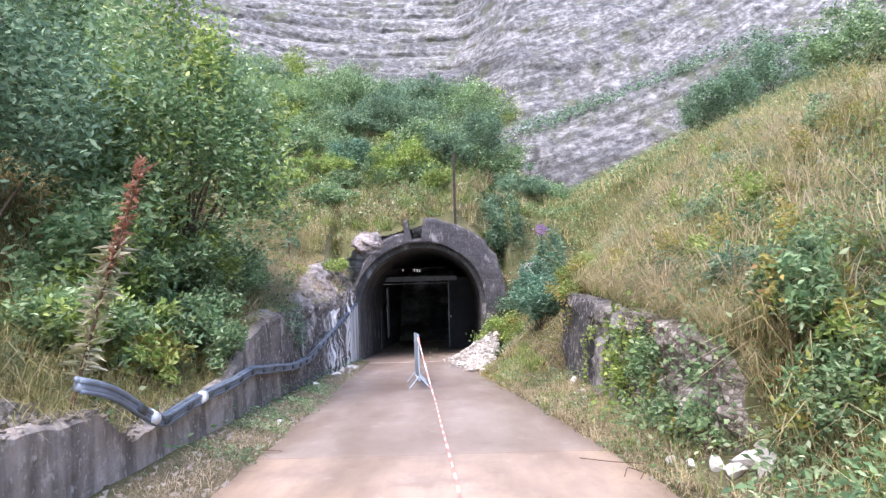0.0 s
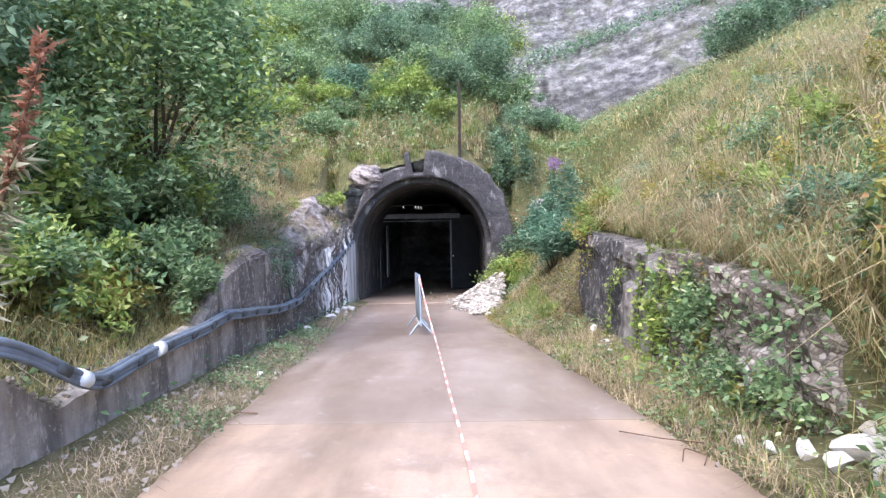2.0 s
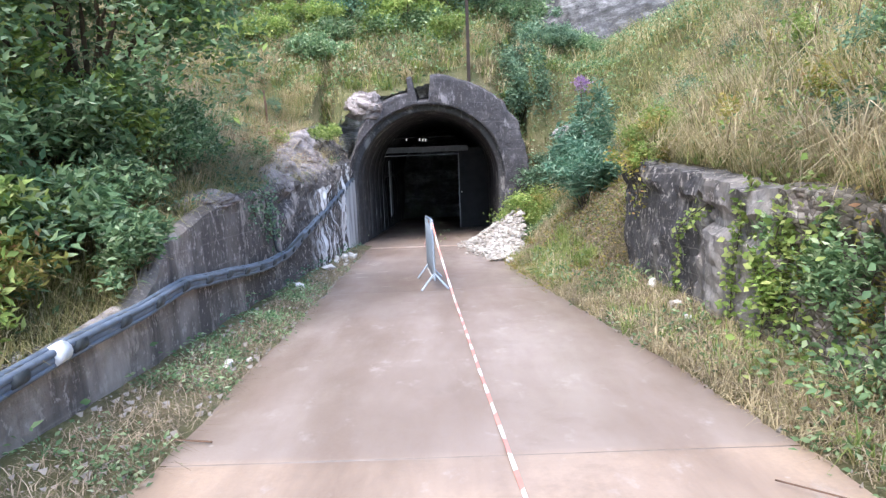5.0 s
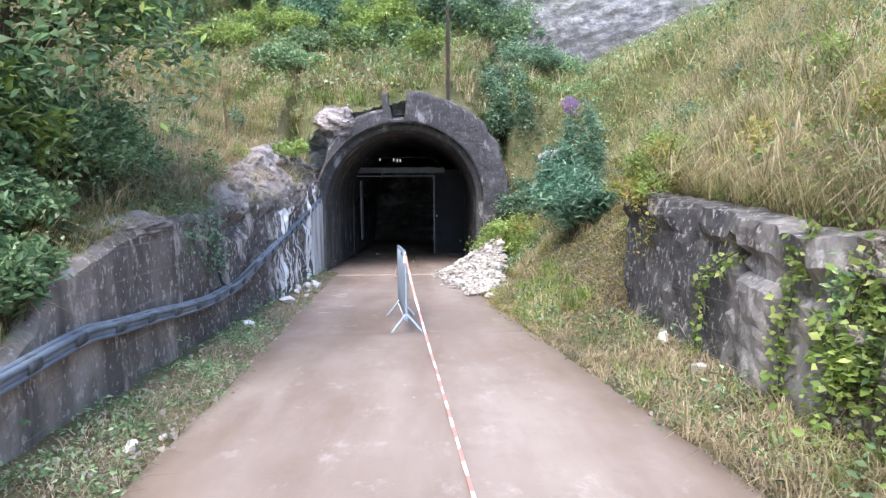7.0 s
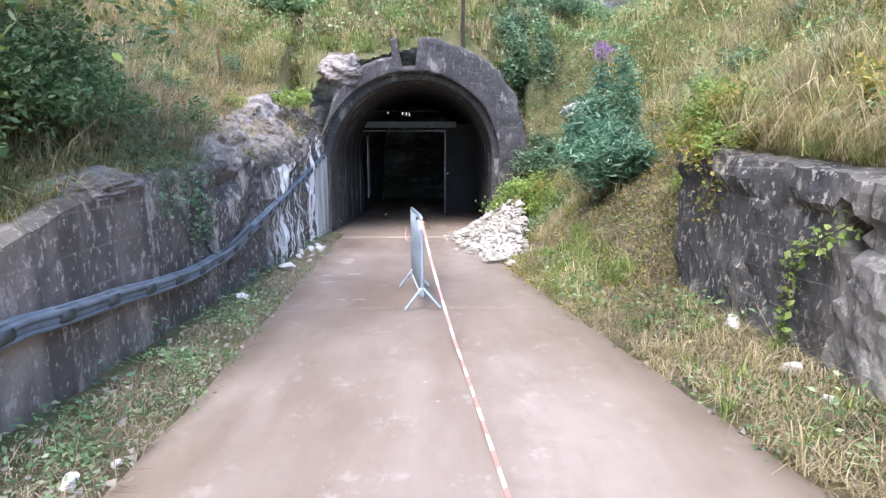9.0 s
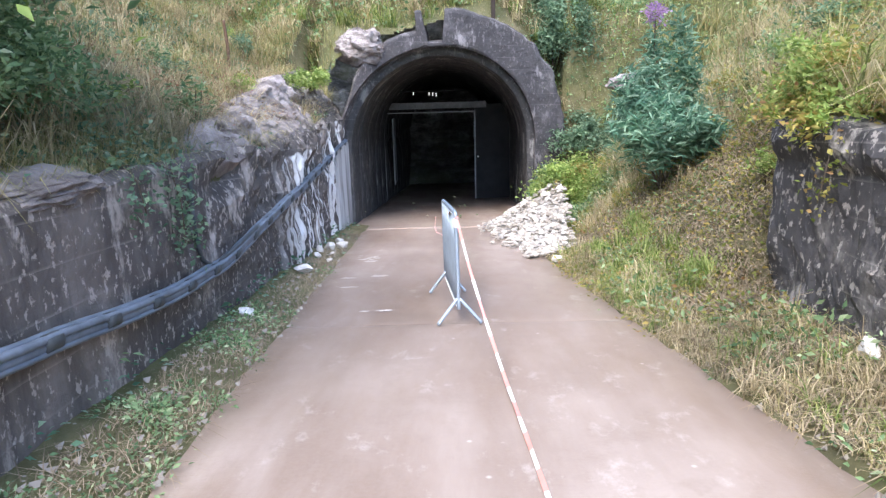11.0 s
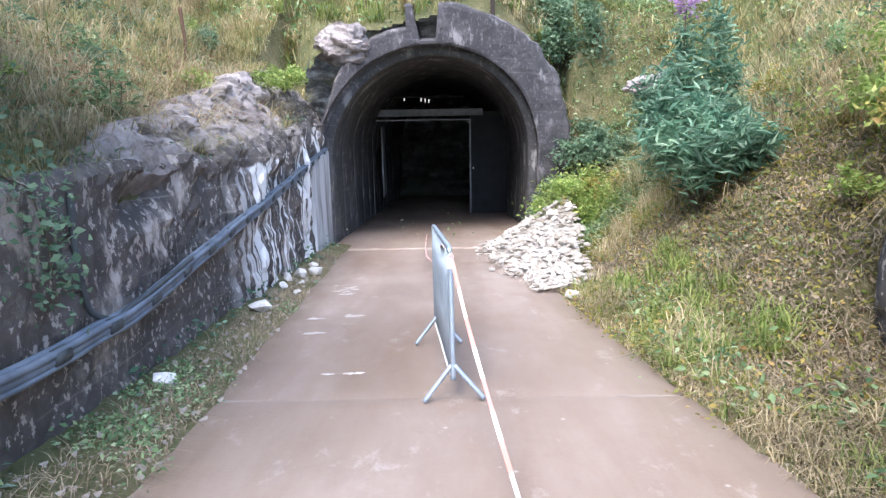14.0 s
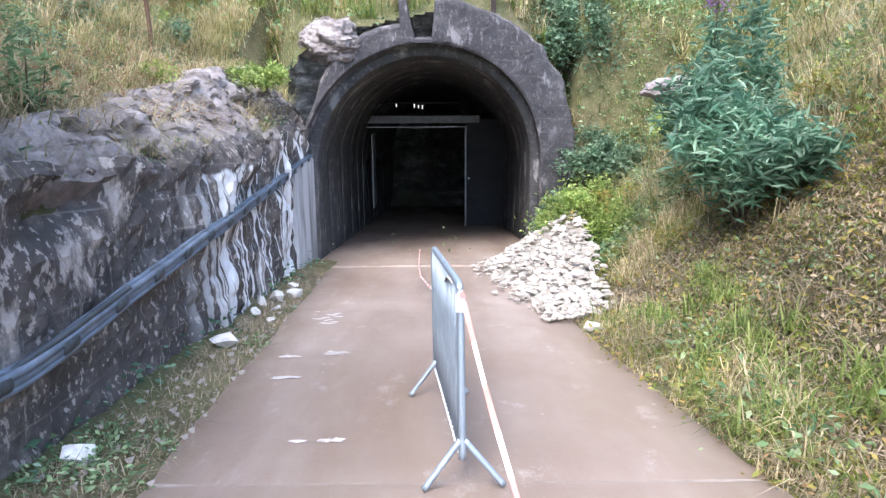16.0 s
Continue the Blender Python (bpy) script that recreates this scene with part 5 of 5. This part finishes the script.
# scrub on the foot of the quarry face and along its ledge
g = np.random.default_rng(91)
d = g.uniform(-34, 3.5, 420)
u = 10.5 + 7 * g.random(420) ** 1.8 + 0.02 * np.abs(d) ** 1.6
at = np.repeat(on_cliff(d, u), 34, 0)
stuff("cliff_scrub", leaves("cliff_scrub", at + g.normal(size=at.shape) * [0.7, 0.5, 0.5], 0.3, LEAF_T, 91), "grey-green scrub at the foot of the quarry face", "scrub")
d = g.uniform(3, 26, 260)
at = np.repeat(on_cliff(d, 7.6 + 0.3 * (d - 3) - 0.3 + 0.2 * g.normal(size=260)), 26, 0)
stuff("ledge_scrub", leaves("ledge_scrub", at + g.normal(size=at.shape) * [0.6, 0.5, 0.35], 0.26, LEAF_D, 92), "dark scrub along the ledge of the quarry face", "scrub")
# right side
shrub("buddleia", on(2.6, 18.0), (0.75, 1.0, 1.1), 5200, 0.19, LEAF_B, "blue-green buddleia bush on the slope", "shrub", 61, 36, 0.2, hollow=0.1)
shrub("buddleia", on(3.1, 19.8), (0.75, 0.8, 1.45), 4200, 0.19, LEAF_B, "tall blue-green buddleia in flower", "shrub", 62, 30, 0.2, hollow=0.1)
shrub("shrub", on(2.15, 23.0, 0.1), (0.95, 1.2, 0.8), 9000, 0.09, LEAF_Y, "bramble bush leaning across the tunnel mouth", "bramble", 63, 50, mat2=LEAF_A)
shrub("shrub", on(1.9, 23.9), (0.7, 0.8, 0.7), 4500, 0.09, LEAF_T, "dark bramble at the foot of the portal", "bramble", 64, 40)
shrub("shrub", (2.75, 13.8, -0.05), (0.5, 0.75, 0.65), 5000, 0.07, LEAF_A, "yellowing bush at the end of the concrete block", "shrub", 65, 45, mat2=LEAF_Y)
shrub("shrub", on(3.6, 15.4), (0.7, 0.9, 0.6), 5000, 0.08, LEAF_Y, "yellow-green bush on the slope", "shrub", 66, 45)
shrub("shrub", on(12.0, 29.0), (1.6, 1.6, 2.0), 9000, 0.15, LEAF_D, "dark shrub on the skyline of the slope", "shrub", 67, 50)
shrub("shrub", on(16.5, 33.0), (2.2, 2.0, 2.2), 9000, 0.17, LEAF_D, "dark shrub high on the slope", "shrub", 68, 50)
shrub("shrub", on(15.0, 24.0), (2.0, 2.0, 1.6), 9000, 0.15, LEAF_T, "bushes high on the slope", "shrub", 69, 50)


def vine(path, n, leaf, mat, label, seed, spread=0.08):
    g = np.random.default_rng(seed)
    p = smooth_path(path, 60)
    root = empty("vine", tuple(p[-1]))
    tagged(root, label, "vine")
    part_mesh("stem", tube_mesh("stem", p - p[-1], 0.006, BARK, 5), root)
    q = p[g.integers(0, 60, n)] + g.normal(size=(n, 3)) * [spread * 0.6, spread, spread]
    part_mesh("leaves", leaves("leaves", q - p[-1], leaf, mat, seed, 0.7, -0.1), root)


vine([(2.5, 9.9, 0.4), (2.42, 9.9, 0.0), (2.38, 9.95, -0.5), (2.36, 9.9, -1.1)], 380, 0.07, LEAF_Y, "green vine hanging over the block face", 71)
vine([(2.5, 10.9, 0.05), (2.4, 11.1, -0.1), (2.38, 11.45, -0.3), (2.38, 11.5, -0.8), (2.36, 11.5, -1.3)], 160, 0.07, LEAF_Y, "yellow-green vine climbing out of the chase", 72, 0.05)
vine([(2.55, 8.7, 0.4), (2.4, 8.7, -0.1), (2.36, 8.75, -0.6), (2.34, 8.7, -1.0)], 300, 0.075, LEAF_Y, "leafy vine on the rock face", 73, 0.12)
vine([(2.6, 9.2, 0.45), (2.42, 9.2, 0.1), (2.38, 9.25, -0.4), (2.32, 9.2, -1.0)], 420, 0.075, LEAF_Y, "leafy vine between block and rock", 79, 0.15)
vine([(2.7, 7.4, 0.45), (2.5, 7.4, 0.2), (2.45, 7.5, -0.2)], 220, 0.07, LEAF_T, "weeds hanging over the rock face", 80, 0.25)
vine([(2.7, 6.5, 0.4), (2.55, 6.5, 0.0), (2.5, 6.4, -0.4)], 260, 0.08, LEAF_T, "leaves hanging over the rock end", 93, 0.22)
vine([(2.5, 13.3, 0.35), (2.4, 13.2, 0.0), (2.38, 13.25, -0.35)], 130, 0.06, LEAF_A, "yellow vine over the block edge", 74, 0.1)
vine([(-3.35, 13.4, 0.2), (-3.02, 13.4, 0.05), (-2.99, 13.45, -0.3), (-2.98, 13.4, -0.6)], 420, 0.06, LEAF_D, "ivy hanging down the retaining wall", 75, 0.13)
vine([(-3.4, 12.9, 0.25), (-3.03, 12.8, 0.05), (-3.0, 12.8, -0.2)], 250, 0.06, LEAF_D, "ivy over the wall edge", 76, 0.15)


# fern-like dock spike, rusty and gone to seed
def spike(at, top, label):
    root = empty("seed_spike", at)
    tagged(root, label, "dry plant")
    e = np.asarray(top) - np.asarray(at)
    p = smooth_path([(0, 0, -0.1), e * 0.5 + [0, 0, 0.05], e], 40)
    part_mesh("stem", tube_mesh("stem", p, np.linspace(0.02, 0.008, 40), TWIG, 6), root)
    g = np.random.default_rng(3)
    lo = p[g.integers(8, 28, 240)] + g.normal(size=(240, 3)) * 0.02
    hi = p[g.integers(24, 40, 380)] + g.normal(size=(380, 3)) * 0.022
    part_mesh("fronds", leaves("fronds", lo, 0.18, LEAF_F, 5, 0.14, 0.3), root, "pale curled fronds")
    part_mesh("seed_head", leaves("seed_head", hi, 0.075, LEAF_R, 6, 0.35, 0.4), root, "rust-red seed head")


spike((-3.3, 5.7, float(land(-3.3, 5.7))), (-2.5, 5.6, 2.2), "rust-red seed spike on a dry plant stem")
flower = empty("flower_head", (2.92, 20.0, 1.5))
tagged(flower, "mauve buddleia flower head", "flower")
g = np.random.default_rng(8)
tagged(part_mesh("petals", leaves("petals", g.normal(size=(260, 3)) * [0.07, 0.05, 0.07] + [0, 0, 0.12], 0.06, PETAL, 8, 0.7), flower), kind="stuff")
part_mesh("stem", tube_mesh("stem", np.array([[0, 0, -0.9], [0.0, 0, -0.3], [0, 0, 0.1]]), 0.01, BARK, 6), flower)


def twig(pts, r, label):
    p = np.asarray(pts, float)
    root = empty("twig", tuple(p[0]))
    tagged(root, label, "twig")
    part_mesh("shoot", tube_mesh("shoot", smooth_path(p - p[0], 20), r, TWIG, 6), root)


def onroad(x, y, h=0.02):
    return (x, y, float(zr(y)) + h)


twig([onroad(1.35, 6.9, 0.03), onroad(1.6, 6.6, 0.05), onroad(1.85, 6.35, 0.08)], 0.005, "broken twig lying on the road edge")
twig([onroad(1.6, 6.1), onroad(1.68, 6.3, 0.06), onroad(1.8, 6.15, 0.05), onroad(1.72, 6.0, 0.02)], 0.0045, "curled twig lying on the road edge")
twig([onroad(-1.95, 7.75), onroad(-2.3, 7.8, 0.03)], 0.007, "twig lying across the slab joint")
twig([onroad(1.1, 15.2), onroad(1.3, 15.15, 0.03)], 0.012, "pale twig at the verge")
for x, y in ((-4.9, 21.0), (-6.2, 17.2)):
    b = on(x, y)
    twig([(b[0], b[1], b[2] - 0.1), (b[0] + 0.03, b[1], b[2] + 0.5), (b[0], b[1], b[2] + 1.0)], 0.03, "dark weathered stake standing in the grass")
g = np.random.default_rng(12)
b = scatter(2.8, 10, 6, 22, 60, right_bank, 51)
for i in range(26):
    x, y, z = b[i % len(b)]
    h = g.uniform(0.5, 0.95)
    twig([(x, y, z - 0.05), (x + g.normal() * 0.05, y, z + h * 0.5), (x + g.normal() * 0.1, y, z + h)], 0.006, "dead weed stalk standing in the grass")

# white marks left on the slab
gg = random.Random(5)
for x, y, a, b, n in ((-1.78, 17.0, 0.13, 0.07, 10), (-2.15, 16.86, 0.11, 0.05, 7), (-2.1, 18.6, 0.16, 0.35, 16), (-1.5, 14.84, 0.13, 0.015, 4), (-2.05, 16.2, 0.1, 0.03, 3)):
    root = empty("paint_mark", (x, y, float(zr(y)) + 0.007))
    root.matrix_world = Matrix.Translation((x, y, float(zr(y)) + 0.008)) @ Matrix.Rotation(-math.atan(0.122), 4, "X")
    tagged(root, "worn white splashes on the concrete road", "paint mark", "road splashes")
    for _ in range(n):
        bm = bmesh.new()
        r0, cx, cy, st = gg.uniform(0.012, 0.05), gg.gauss(0, a * 0.6), gg.gauss(0, b * 0.6), gg.uniform(1, 3)
        ring = [bm.verts.new((cx + st * r0 * math.cos(t) * gg.uniform(0.5, 1.1), cy + r0 * math.sin(t) * gg.uniform(0.5, 1.1), 0)) for t in np.linspace(0, 2 * math.pi, 14)[:-1]]
        bm.faces.new(ring)
        part("fleck", bm, PAINT, root)
